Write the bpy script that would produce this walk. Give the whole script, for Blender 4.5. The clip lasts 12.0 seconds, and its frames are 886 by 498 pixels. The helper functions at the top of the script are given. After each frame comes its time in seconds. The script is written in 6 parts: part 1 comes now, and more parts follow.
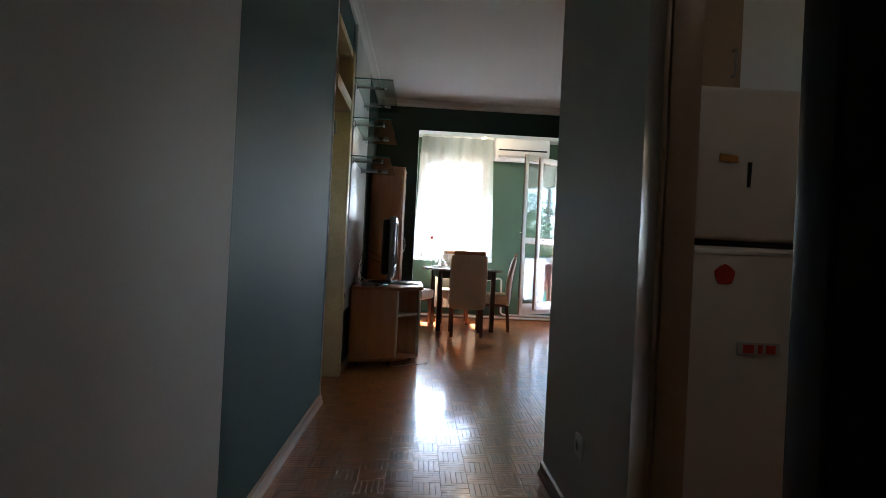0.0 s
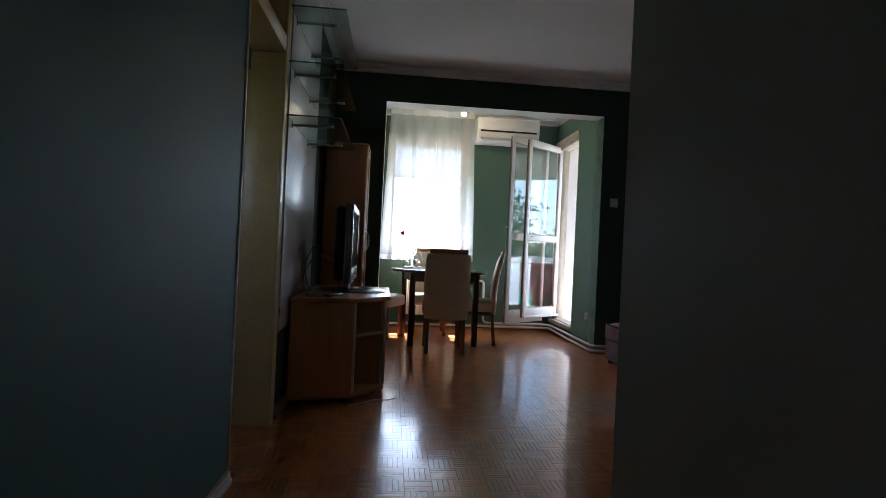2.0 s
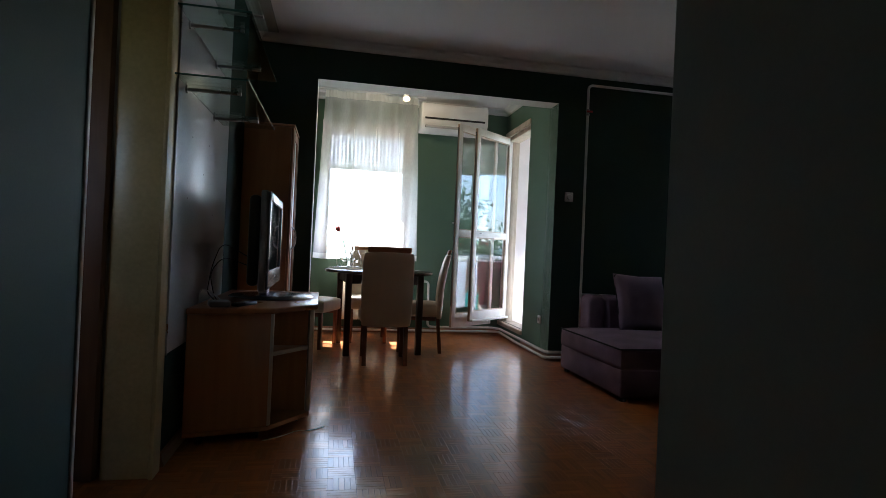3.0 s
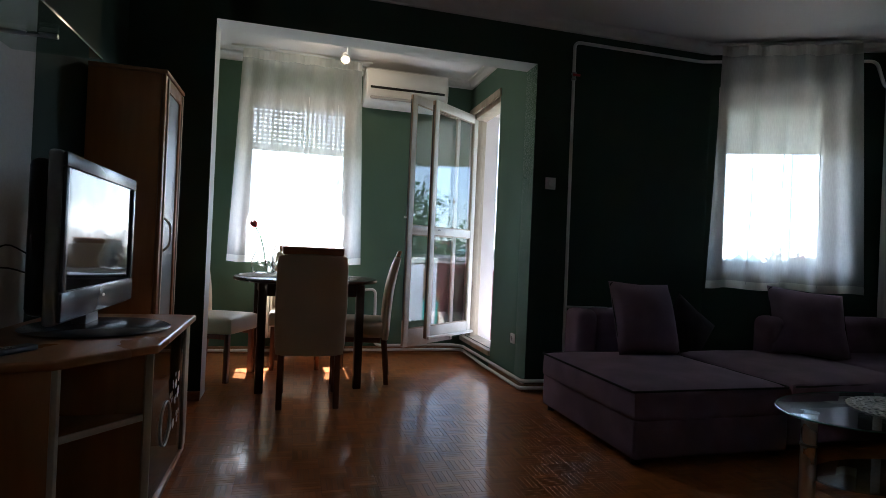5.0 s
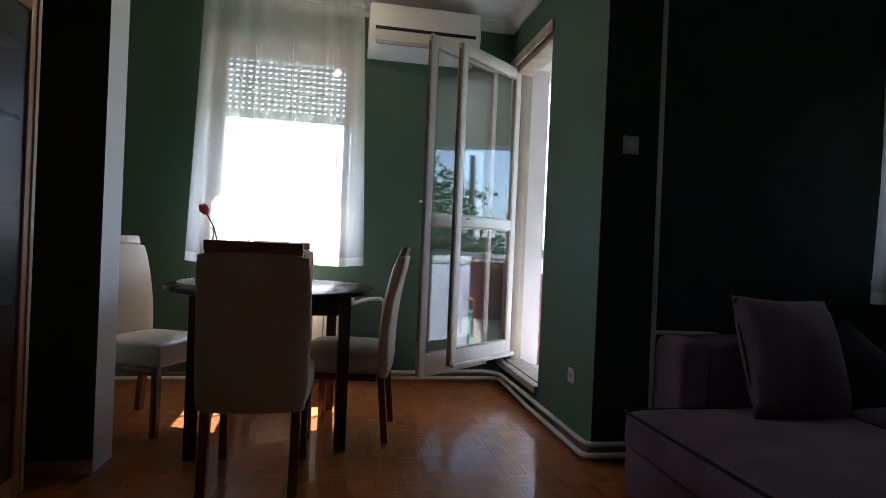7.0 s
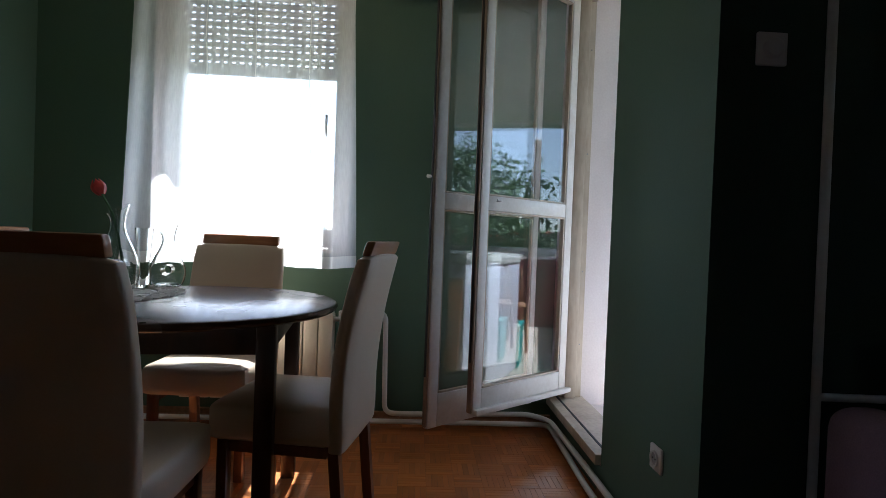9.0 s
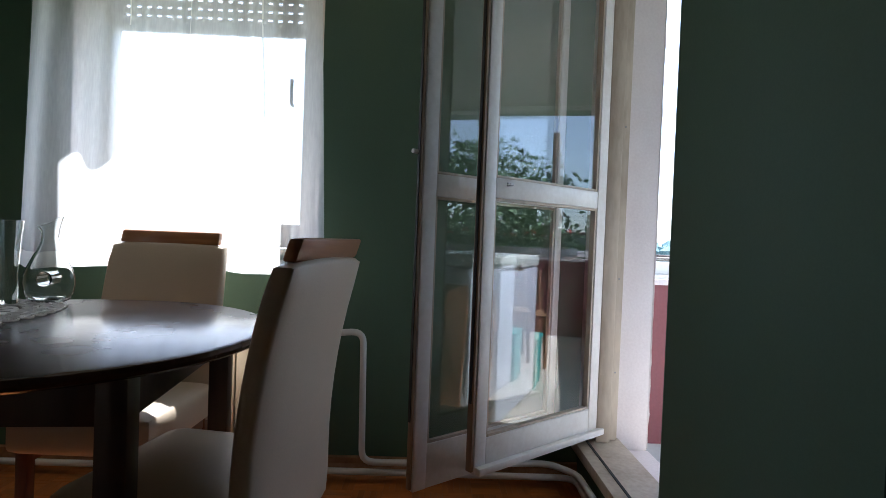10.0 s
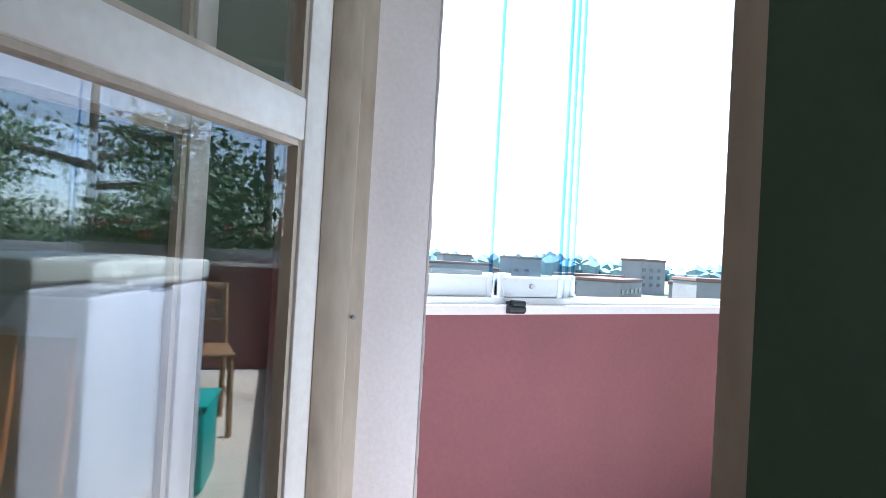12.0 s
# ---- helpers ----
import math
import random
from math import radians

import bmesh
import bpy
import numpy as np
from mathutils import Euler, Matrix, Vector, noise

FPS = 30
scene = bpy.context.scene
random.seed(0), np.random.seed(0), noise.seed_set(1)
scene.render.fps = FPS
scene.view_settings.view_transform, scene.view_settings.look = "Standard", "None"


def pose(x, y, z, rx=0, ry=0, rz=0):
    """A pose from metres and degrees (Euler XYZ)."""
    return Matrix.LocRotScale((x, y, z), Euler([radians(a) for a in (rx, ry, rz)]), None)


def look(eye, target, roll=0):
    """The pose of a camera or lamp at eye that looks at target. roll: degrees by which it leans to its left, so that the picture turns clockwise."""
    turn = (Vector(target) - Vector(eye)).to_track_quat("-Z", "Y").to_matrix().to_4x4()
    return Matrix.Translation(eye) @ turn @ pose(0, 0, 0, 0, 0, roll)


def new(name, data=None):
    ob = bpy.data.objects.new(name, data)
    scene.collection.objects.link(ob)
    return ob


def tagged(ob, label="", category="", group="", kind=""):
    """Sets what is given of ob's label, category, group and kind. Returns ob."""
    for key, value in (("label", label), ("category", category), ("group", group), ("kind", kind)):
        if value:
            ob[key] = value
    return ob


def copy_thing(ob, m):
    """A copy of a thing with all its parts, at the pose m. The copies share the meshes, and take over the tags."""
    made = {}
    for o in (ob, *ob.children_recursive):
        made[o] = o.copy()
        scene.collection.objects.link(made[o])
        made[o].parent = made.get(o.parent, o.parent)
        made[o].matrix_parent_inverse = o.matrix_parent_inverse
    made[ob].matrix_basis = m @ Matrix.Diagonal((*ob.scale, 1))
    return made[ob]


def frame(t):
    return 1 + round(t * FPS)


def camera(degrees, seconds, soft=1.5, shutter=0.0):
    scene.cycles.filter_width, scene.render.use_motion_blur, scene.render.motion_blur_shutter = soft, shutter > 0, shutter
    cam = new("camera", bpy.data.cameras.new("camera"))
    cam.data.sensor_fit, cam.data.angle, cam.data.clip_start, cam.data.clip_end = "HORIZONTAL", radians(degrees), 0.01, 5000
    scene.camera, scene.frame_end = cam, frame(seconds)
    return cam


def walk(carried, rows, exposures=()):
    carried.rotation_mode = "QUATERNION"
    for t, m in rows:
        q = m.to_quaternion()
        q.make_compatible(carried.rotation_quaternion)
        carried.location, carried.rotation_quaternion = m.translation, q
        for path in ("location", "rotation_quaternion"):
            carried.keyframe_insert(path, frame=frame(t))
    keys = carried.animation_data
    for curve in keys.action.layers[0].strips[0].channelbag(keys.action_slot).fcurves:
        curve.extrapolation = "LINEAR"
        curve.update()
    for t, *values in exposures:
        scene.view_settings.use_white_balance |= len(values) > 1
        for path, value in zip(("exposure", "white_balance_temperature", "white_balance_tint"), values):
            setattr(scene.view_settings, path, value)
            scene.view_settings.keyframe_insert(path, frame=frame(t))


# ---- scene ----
cam = camera(77.9, 12.0, 0.8)
PATH = [
    (0, (0.796, 0.349, 1.001), (0.877, 2.347, 1.009), 2.8),
    (0.5, (0.803, 0.596, 0.998), (0.915, 2.593, 1.005), 2.8),
    (1, (0.817, 0.972, 0.978), (0.94, 2.968, 0.987), 2.7),
    (1.5, (0.837, 1.238, 0.98), (0.974, 3.233, 0.987), 2.7),
    (2, (0.835, 1.532, 1.003), (1.018, 3.523, 1.007), 2.7),
    (2.5, (0.847, 1.796, 0.997), (1.152, 3.772, 1.002), 2.7),
    (3, (0.917, 2.106, 1.006), (1.304, 4.068, 1.012), 2.6),
    (3.2, (0.952, 2.18, 1.011), (1.356, 4.138, 1.016), 2.2),
    (4.8, (1.227, 3.126, 1.034), (1.739, 5.059, 1.037), 2.3),
    (5, (1.259, 3.253, 1.024), (1.78, 5.184, 1.034), 2.5),
    (5.5, (1.335, 3.523, 0.989), (1.857, 5.454, 0.999), 2.6),
    (6, (1.403, 3.853, 1.021), (1.913, 5.787, 1.03), 2.6),
    (6.5, (1.532, 4.165, 1.002), (1.997, 6.111, 1.008), 2.5),
    (6.7, (1.604, 4.312, 1.017), (2.024, 6.268, 1.017), 2.5),
    (8.5, (2.068, 5.364, 1.041), (2.27, 7.353, 1.013), 2.3),
    (9, (2.17, 5.616, 1.03), (2.269, 7.613, 0.996), 2.2),
    (9.5, (2.216, 5.959, 1.034), (2.275, 7.957, 1.002), 2.2),
    (10, (2.293, 6.284, 1.025), (2.331, 8.284, 0.988), 2.2),
    (10.5, (2.408, 6.655, 1.036), (2.504, 8.652, 1.001), 2.2),
    (11, (2.483, 6.997, 1.002), (2.756, 8.978, 0.996), 2.2),
    (11.5, (2.534, 7.355, 1.038), (3.242, 9.225, 1.033), 2.7),
    (12, (2.746, 7.696, 1.001), (3.736, 9.434, 1.029), 3.2),
]
EXPOSURES = [(0.0, 4.45, 5450, 10), (1.0, 4.2, 5450, 10), (2.0, 3.55, 5400, 10), (3.0, 3.25, 5450, 10), (5.0, 2.95, 5400, 10), (6.5, 2.75, 5400, 10), (8.5, 2.3, 5450, 10), (9.5, 2.2, 5450, 10), (10.5, 2.25, 5500, 10), (11.0, 2.45, 5500, 10), (12.0, 2.32, 5400, 10)]
walk(cam, [(t, look(eye, target, roll)) for t, eye, target, roll in PATH], EXPOSURES)

# ---- world, sun, large lights ----
SUN_EL, SUN_AZ = 55.5, -1.0          # elevation; azimuth from +y towards +x
world = bpy.data.worlds.new("sky")
scene.world = world
world.use_nodes = True
wn = world.node_tree.nodes
sky = wn.new("ShaderNodeTexSky")
sky.sky_type = "NISHITA"
sky.sun_disc = False
sky.sun_elevation = radians(SUN_EL)
sky.sun_rotation = radians(SUN_AZ)
sky.air_density, sky.dust_density = 1.0, 1.0
wn["Background"].inputs[1].default_value = 0.15
haze = wn.new("ShaderNodeHueSaturation")
haze.inputs["Saturation"].default_value = 0.62     # hazy air
world.node_tree.links.new(sky.outputs[0], haze.inputs["Color"])
world.node_tree.links.new(haze.outputs[0], wn["Background"].inputs[0])


def lamp(name, kind, m, energy, color, **more):
    data = bpy.data.lights.new(name, kind)
    data.energy, data.color = energy, color
    if kind == "SUN":
        data.angle = radians(more["angle"])
    if kind == "POINT":
        data.shadow_soft_size = more["size"]
    if kind == "AREA":
        data.shape, data.size, data.size_y = "RECTANGLE", more["w"], more["h"]
    ob = new(name, data)
    ob.matrix_world = m
    return ob


az, el = radians(SUN_AZ), radians(SUN_EL)
sun_from = Vector((math.sin(az) * math.cos(el), math.cos(az) * math.cos(el), math.sin(el)))
lamp("sun", "SUN", look(sun_from * 50, (0, 0, 0)), 4.8, (1.0, 0.95, 0.88), angle=0.6)

# ---- materials ----


def material(name):
    m = bpy.data.materials.new(name)
    m.use_nodes = True
    return m, m.node_tree.nodes, m.node_tree.links, m.node_tree.nodes["Principled BSDF"]


def surface(name, color, rough=0.6, vary=0.12, scale=3.0, fine=60.0, bump=0.15, metal=0.0, coat=0.0, stretch=(1, 1, 1), blotch=None, spec=0.5, depth=0.002):
    """Paint, plaster, cloth, metal: colour varied at two scales, with fine relief."""
    m, n, l, b = material(name)
    co = n.new("ShaderNodeTexCoord")
    mp = n.new("ShaderNodeMapping")
    mp.inputs["Scale"].default_value = stretch
    l.new(co.outputs["Object"], mp.inputs[0])
    big = n.new("ShaderNodeTexNoise")
    big.inputs["Scale"].default_value, big.inputs["Detail"].default_value = scale, 5
    small = n.new("ShaderNodeTexNoise")
    small.inputs["Scale"].default_value, small.inputs["Detail"].default_value = fine, 3
    for t in (big, small):
        l.new(mp.outputs[0], t.inputs["Vector"])
    mid = n.new("ShaderNodeMath")
    mid.operation = "MULTIPLY_ADD"
    mid.inputs[1].default_value, mid.inputs[2].default_value = 0.35, 0.0
    l.new(small.outputs[0], mid.inputs[0])
    both = n.new("ShaderNodeMath")
    both.operation = "MULTIPLY_ADD"
    both.inputs[1].default_value = 0.65
    l.new(big.outputs[0], both.inputs[0])
    l.new(mid.outputs[0], both.inputs[2])
    ramp = n.new("ShaderNodeValToRGB")
    lo = [max(0, c * (1 - vary)) for c in color]
    hi = [min(1, c * (1 + vary)) for c in color]
    if blotch:
        lo = blotch
    ramp.color_ramp.elements[0].position, ramp.color_ramp.elements[0].color = 0.32, (*lo, 1)
    ramp.color_ramp.elements[1].position, ramp.color_ramp.elements[1].color = 0.68, (*hi, 1)
    l.new(both.outputs[0], ramp.inputs[0])
    l.new(ramp.outputs[0], b.inputs["Base Color"])
    rr = n.new("ShaderNodeMapRange")
    rr.inputs[3].default_value, rr.inputs[4].default_value = max(0.02, rough * 0.85), min(1, rough * 1.15)
    l.new(big.outputs[0], rr.inputs[0])
    l.new(rr.outputs[0], b.inputs["Roughness"])
    b.inputs["Metallic"].default_value = metal
    b.inputs["Coat Weight"].default_value = coat
    b.inputs["Specular IOR Level"].default_value = spec
    bp = n.new("ShaderNodeBump")
    bp.inputs["Strength"].default_value, bp.inputs["Distance"].default_value = bump, depth
    l.new(small.outputs[0], bp.inputs["Height"])
    l.new(bp.outputs[0], b.inputs["Normal"])
    return m


def wood(name, light, dark, rough=0.35, along=(1, 1, 8), scale=10.0, coat=0.2, bump=0.1, by=None, rub=(0.75, 1.35), spec=0.5, tone=(0.8, 1.14)):
    """Grain drawn out along one axis; by: 'object' or 'island' varies the tone piece by piece."""
    m, n, l, b = material(name)
    co = n.new("ShaderNodeTexCoord")
    mp = n.new("ShaderNodeMapping")
    mp.inputs["Scale"].default_value = [1.0 / a for a in along]
    l.new(co.outputs["Object"], mp.inputs[0])
    tex = n.new("ShaderNodeTexNoise")
    tex.noise_dimensions = "4D"
    tex.inputs["Scale"].default_value, tex.inputs["Detail"].default_value, tex.inputs["Distortion"].default_value = scale * 4, 6, 0.6
    l.new(mp.outputs[0], tex.inputs["Vector"])
    ramp = n.new("ShaderNodeValToRGB")
    ramp.color_ramp.elements[0].position, ramp.color_ramp.elements[0].color = 0.3, (*dark, 1)
    ramp.color_ramp.elements[1].position, ramp.color_ramp.elements[1].color = 0.72, (*light, 1)
    l.new(tex.outputs[0], ramp.inputs[0])
    out = ramp.outputs[0]
    if by:
        if by == "object":
            rnd = n.new("ShaderNodeObjectInfo").outputs["Random"]
        else:
            rnd = n.new("ShaderNodeNewGeometry").outputs["Random Per Island"]
        ws = n.new("ShaderNodeMath")
        ws.operation = "MULTIPLY"
        ws.inputs[1].default_value = 40.0
        l.new(rnd, ws.inputs[0])
        l.new(ws.outputs[0], tex.inputs["W"])
        hsv = n.new("ShaderNodeHueSaturation")
        mr = n.new("ShaderNodeMapRange")
        mr.inputs[3].default_value, mr.inputs[4].default_value = tone
        l.new(rnd, mr.inputs[0])
        l.new(mr.outputs[0], hsv.inputs["Value"])
        hm = n.new("ShaderNodeMapRange")
        hm.inputs[3].default_value, hm.inputs[4].default_value = 0.49, 0.51
        l.new(ws.outputs[0], hm.inputs[0])
        l.new(out, hsv.inputs["Color"])
        out = hsv.outputs[0]
    l.new(out, b.inputs["Base Color"])
    wear = n.new("ShaderNodeTexNoise")
    wear.inputs["Scale"].default_value, wear.inputs["Detail"].default_value = 2.2, 4
    l.new(co.outputs["Object"], wear.inputs["Vector"])
    rr = n.new("ShaderNodeMapRange")
    rr.inputs[1].default_value, rr.inputs[2].default_value = 0.3, 0.7
    rr.inputs[3].default_value, rr.inputs[4].default_value = rough * rub[0], rough * rub[1]
    l.new(wear.outputs[0], rr.inputs[0])
    l.new(rr.outputs[0], b.inputs["Roughness"])
    b.inputs["Coat Weight"].default_value = coat
    b.inputs["Coat Roughness"].default_value = 0.12
    b.inputs["Specular IOR Level"].default_value = spec
    bp = n.new("ShaderNodeBump")
    bp.inputs["Strength"].default_value, bp.inputs["Distance"].default_value = bump, 0.001
    l.new(tex.outputs[0], bp.inputs["Height"])
    l.new(bp.outputs[0], b.inputs["Normal"])
    if by:
        l.new(bp.outputs[0], b.inputs["Coat Normal"])
    return m


def pane_glass(name, tint=(1, 1, 1), ior=1.5, rough=0.0):
    m, n, l, b = material(name)
    n.remove(b)
    out = n["Material Output"]
    tr, gl, mix, lw, pw, sc = (n.new("ShaderNode" + k) for k in ("BsdfTransparent", "BsdfGlossy", "MixShader", "LayerWeight", "Math", "Math"))
    tr.inputs[0].default_value = (*tint, 1)
    gl.inputs["Roughness"].default_value = rough
    lw.inputs[0].default_value = 0.5
    pw.operation, sc.operation = "POWER", "MULTIPLY_ADD"
    pw.inputs[1].default_value = 5.0
    f0 = ((ior - 1) / (ior + 1)) ** 2
    sc.inputs[1].default_value, sc.inputs[2].default_value = 1 - f0, f0
    l.new(lw.outputs["Facing"], pw.inputs[0])
    l.new(pw.outputs[0], sc.inputs[0])
    l.new(sc.outputs[0], mix.inputs[0])
    l.new(tr.outputs[0], mix.inputs[1])
    l.new(gl.outputs[0], mix.inputs[2])
    l.new(mix.outputs[0], out.inputs[0])
    return m


def solid_glass(name, tint=(0.97, 0.99, 0.98)):
    m, n, l, b = material(name)
    b.inputs["Base Color"].default_value = (*tint, 1)
    b.inputs["Roughness"].default_value = 0.01
    b.inputs["Transmission Weight"].default_value = 1.0
    b.inputs["IOR"].default_value = 1.48
    return m


def sheer(name, color, see=0.45):
    """Thin woven curtain: open weave, the rest scatters the light through."""
    m, n, l, b = material(name)
    n.remove(b)
    out = n["Material Output"]
    co = n.new("ShaderNodeTexCoord")
    wave = n.new("ShaderNodeTexNoise")
    wave.inputs["Scale"].default_value, wave.inputs["Detail"].default_value = 140, 2
    mp = n.new("ShaderNodeMapping")
    mp.inputs["Scale"].default_value = (1, 1, 0.15)
    l.new(co.outputs["Object"], mp.inputs[0])
    l.new(mp.outputs[0], wave.inputs["Vector"])
    mr = n.new("ShaderNodeMapRange")
    mr.inputs[1].default_value, mr.inputs[2].default_value = 0.3, 0.7
    mr.inputs[3].default_value, mr.inputs[4].default_value = 1 - see - 0.03, 1 - see + 0.03
    l.new(wave.outputs[0], mr.inputs[0])
    tr, tl, df, a, c = (n.new("ShaderNode" + k) for k in ("BsdfTransparent", "BsdfTranslucent", "BsdfDiffuse", "MixShader", "MixShader"))
    tl.inputs[0].default_value = df.inputs[0].default_value = (*color, 1)
    a.inputs[0].default_value = 0.18
    l.new(tl.outputs[0], a.inputs[1])
    l.new(df.outputs[0], a.inputs[2])
    l.new(mr.outputs[0], c.inputs[0])
    l.new(tr.outputs[0], c.inputs[1])
    l.new(a.outputs[0], c.inputs[2])
    l.new(c.outputs[0], out.inputs[0])
    return m


def backlit(name, color, through_it):
    """A solid skin that lets a little of the light behind it through."""
    m, n, l, b = material(name)
    tl, mix = n.new("ShaderNodeBsdfTranslucent"), n.new("ShaderNodeMixShader")
    tex = n.new("ShaderNodeTexNoise")
    tex.inputs["Scale"].default_value, tex.inputs["Detail"].default_value = 30, 4
    hsv = n.new("ShaderNodeMix")
    hsv.data_type = "RGBA"
    hsv.inputs[6].default_value, hsv.inputs[7].default_value = (*[c * 0.85 for c in color], 1), (*color, 1)
    l.new(tex.outputs[0], hsv.inputs[0])
    l.new(hsv.outputs[2], b.inputs["Base Color"])
    b.inputs["Roughness"].default_value = 0.6
    tl.inputs[0].default_value = (*color, 1)
    mix.inputs[0].default_value = through_it
    l.new(b.outputs[0], mix.inputs[1])
    l.new(tl.outputs[0], mix.inputs[2])
    l.new(mix.outputs[0], n["Material Output"].inputs[0])
    return m


def glow(name, color, strength):
    m, n, l, b = material(name)
    b.inputs["Base Color"].default_value = (*color, 1)
    b.inputs["Emission Color"].default_value = (*color, 1)
    b.inputs["Emission Strength"].default_value = strength
    return m


GREEN = surface("green_wall_paint", (0.092, 0.155, 0.108), 0.66, 0.07, 1.3, 160, 0.12, spec=0.3)
# The alcove green again, with the living room's shade mixed into the colour
GREEN_SHADED = surface("shaded_green_wall_paint", (0.034, 0.06, 0.045), 0.7, 0.08, 1.3, 160, 0.12, spec=0.25)
TEAL = surface("teal_wall_paint", (0.068, 0.12, 0.102), 0.62, 0.1, 1.6, 140, 0.12, spec=0.3)
PALE = surface("pale_green_grey_paint", (0.56, 0.58, 0.52), 0.6, 0.06, 1.4, 140, 0.12)
BEIGE = surface("beige_wall_paint", (0.62, 0.57, 0.49), 0.65, 0.06, 1.2, 140, 0.12)
WHITE = surface("white_ceiling_paint", (0.78, 0.78, 0.78), 0.8, 0.04, 0.9, 120, 0.1)
REVEAL = surface("off_white_plaster", (0.8, 0.73, 0.71), 0.75, 0.05, 3.0, 90, 0.3, blotch=(0.7, 0.62, 0.6))
CREAM = surface("yellowed_gloss_paint", (0.64, 0.5, 0.23), 0.32, 0.1, 4, 60, 0.2, blotch=(0.52, 0.39, 0.17))
CASING = surface("brown_casing_paint", (0.34, 0.24, 0.16), 0.35, 0.12, 3, 60, 0.2)
WHITEWOOD = surface("worn_white_enamel", (0.86, 0.83, 0.79), 0.38, 0.03, 6, 50, 0.35, blotch=(0.74, 0.69, 0.63))
RAWEDGE = surface("brown_bare_wood_edge", (0.3, 0.21, 0.14), 0.6, 0.2, 14, 70, 0.4, stretch=(1, 1, 0.1))
OLDFRAME = surface("stained_cream_frame_paint", (0.55, 0.47, 0.37), 0.5, 0.1, 8, 50, 0.35, blotch=(0.38, 0.3, 0.22), stretch=(1, 1, 0.25))
DARKGAP = surface("dark_rubber_seal", (0.03, 0.028, 0.025), 0.7, 0.3, 20, 60, 0.3)
PLASTIC = surface("white_plastic", (0.75, 0.75, 0.74), 0.35, 0.03, 4, 120, 0.05)
GREYPLASTIC = surface("grey_plastic", (0.35, 0.35, 0.36), 0.4, 0.05, 5, 100, 0.05)
BLACKPLASTIC = surface("black_plastic", (0.012, 0.012, 0.014), 0.3, 0.1, 6, 100, 0.05)
TVBEZEL = surface("dark_grey_gloss_plastic", (0.075, 0.082, 0.095), 0.24, 0.08, 5, 90, 0.03)
TVSIDE = surface("silver_grey_plastic", (0.3, 0.31, 0.33), 0.35, 0.05, 5, 90, 0.03)
SCREEN = surface("dark_screen_glass", (0.012, 0.013, 0.016), 0.05, 0.02, 2, 40, 0.0, spec=0.45)
CHROME = surface("brushed_steel", (0.62, 0.62, 0.62), 0.28, 0.05, 6, 120, 0.05, metal=1.0)
DULLMETAL = surface("dull_metal", (0.36, 0.35, 0.34), 0.45, 0.1, 10, 80, 0.15, metal=1.0)
PIPE = surface("white_pipe_enamel", (0.72, 0.72, 0.7), 0.35, 0.06, 5, 80, 0.1)
RADIATOR = surface("cream_radiator_enamel", (0.72, 0.68, 0.58), 0.35, 0.05, 5, 80, 0.1)
LEATHER = surface("cream_leatherette", (0.6, 0.475, 0.34), 0.42, 0.06, 5, 220, 0.25, depth=0.001)
SOFA = surface("purple_grey_velour", (0.225, 0.148, 0.205), 0.95, 0.16, 4.5, 220, 0.6, blotch=(0.145, 0.094, 0.135))
PIPING = surface("black_piping", (0.012, 0.011, 0.013), 0.8, 0.1, 20, 200, 0.3)
DARKCUSHION = surface("dark_plum_velour", (0.03, 0.024, 0.032), 0.95, 0.2, 6, 220, 0.5)
LACE = surface("white_crochet_cotton", (0.88, 0.87, 0.85), 0.9, 0.08, 40, 260, 0.9)
RED = surface("brick_red_masonry_paint", (0.225, 0.072, 0.076), 0.7, 0.08, 2.5, 60, 0.3, blotch=(0.19, 0.06, 0.064))
CONCRETE = surface("grey_painted_concrete", (0.5, 0.5, 0.48), 0.85, 0.08, 2, 50, 0.4)
FACADE = surface("pale_facade_render", (0.55, 0.53, 0.5), 0.85, 0.08, 1.5, 60, 0.4)
ALU = surface("white_aluminium", (0.72, 0.73, 0.72), 0.35, 0.04, 5, 90, 0.05)
FRIDGE = surface("white_fridge_enamel", (0.62, 0.58, 0.56), 0.22, 0.03, 2, 120, 0.08)
MAGRED = surface("red_magnet", (0.45, 0.03, 0.03), 0.4, 0.15, 20, 80, 0.2)
MAGYEL = surface("orange_magnet", (0.5, 0.22, 0.03), 0.4, 0.2, 20, 80, 0.2)
TULIP = surface("red_tulip_petal", (0.6, 0.05, 0.035), 0.5, 0.2, 30, 100, 0.2)
STEM = surface("green_stem", (0.05, 0.14, 0.05), 0.5, 0.15, 20, 80, 0.2)
GRASS = surface("grass_and_fields", (0.09, 0.11, 0.055), 0.95, 0.3, 0.02, 0.6, 0.2)
LEAF = surface("tree_leaf", (0.09, 0.14, 0.05), 0.55, 0.35, 1.2, 9, 0.2, blotch=(0.03, 0.055, 0.02))
# Bluish tint puts the distance haze into the foliage colour
FARWOOD = surface("haze_tinted_foliage", (0.13, 0.2, 0.2), 0.95, 0.25, 0.05, 0.4, 0.0)
BARK = surface("tree_bark", (0.11, 0.085, 0.065), 0.9, 0.25, 6, 30, 0.7, stretch=(1, 1, 0.2))
HOUSEWALL = surface("far_house_wall", (0.17, 0.165, 0.16), 0.9, 0.2, 0.1, 2, 0.1)
HOUSEROOF = surface("far_house_roof", (0.12, 0.07, 0.055), 0.9, 0.15, 0.1, 2, 0.1)
HOUSEGLASS = surface("far_window", (0.05, 0.06, 0.07), 0.2, 0.1, 1, 5, 0.0)
TURQ = surface("turquoise_plastic", (0.02, 0.36, 0.32), 0.4, 0.05, 5, 80, 0.05)
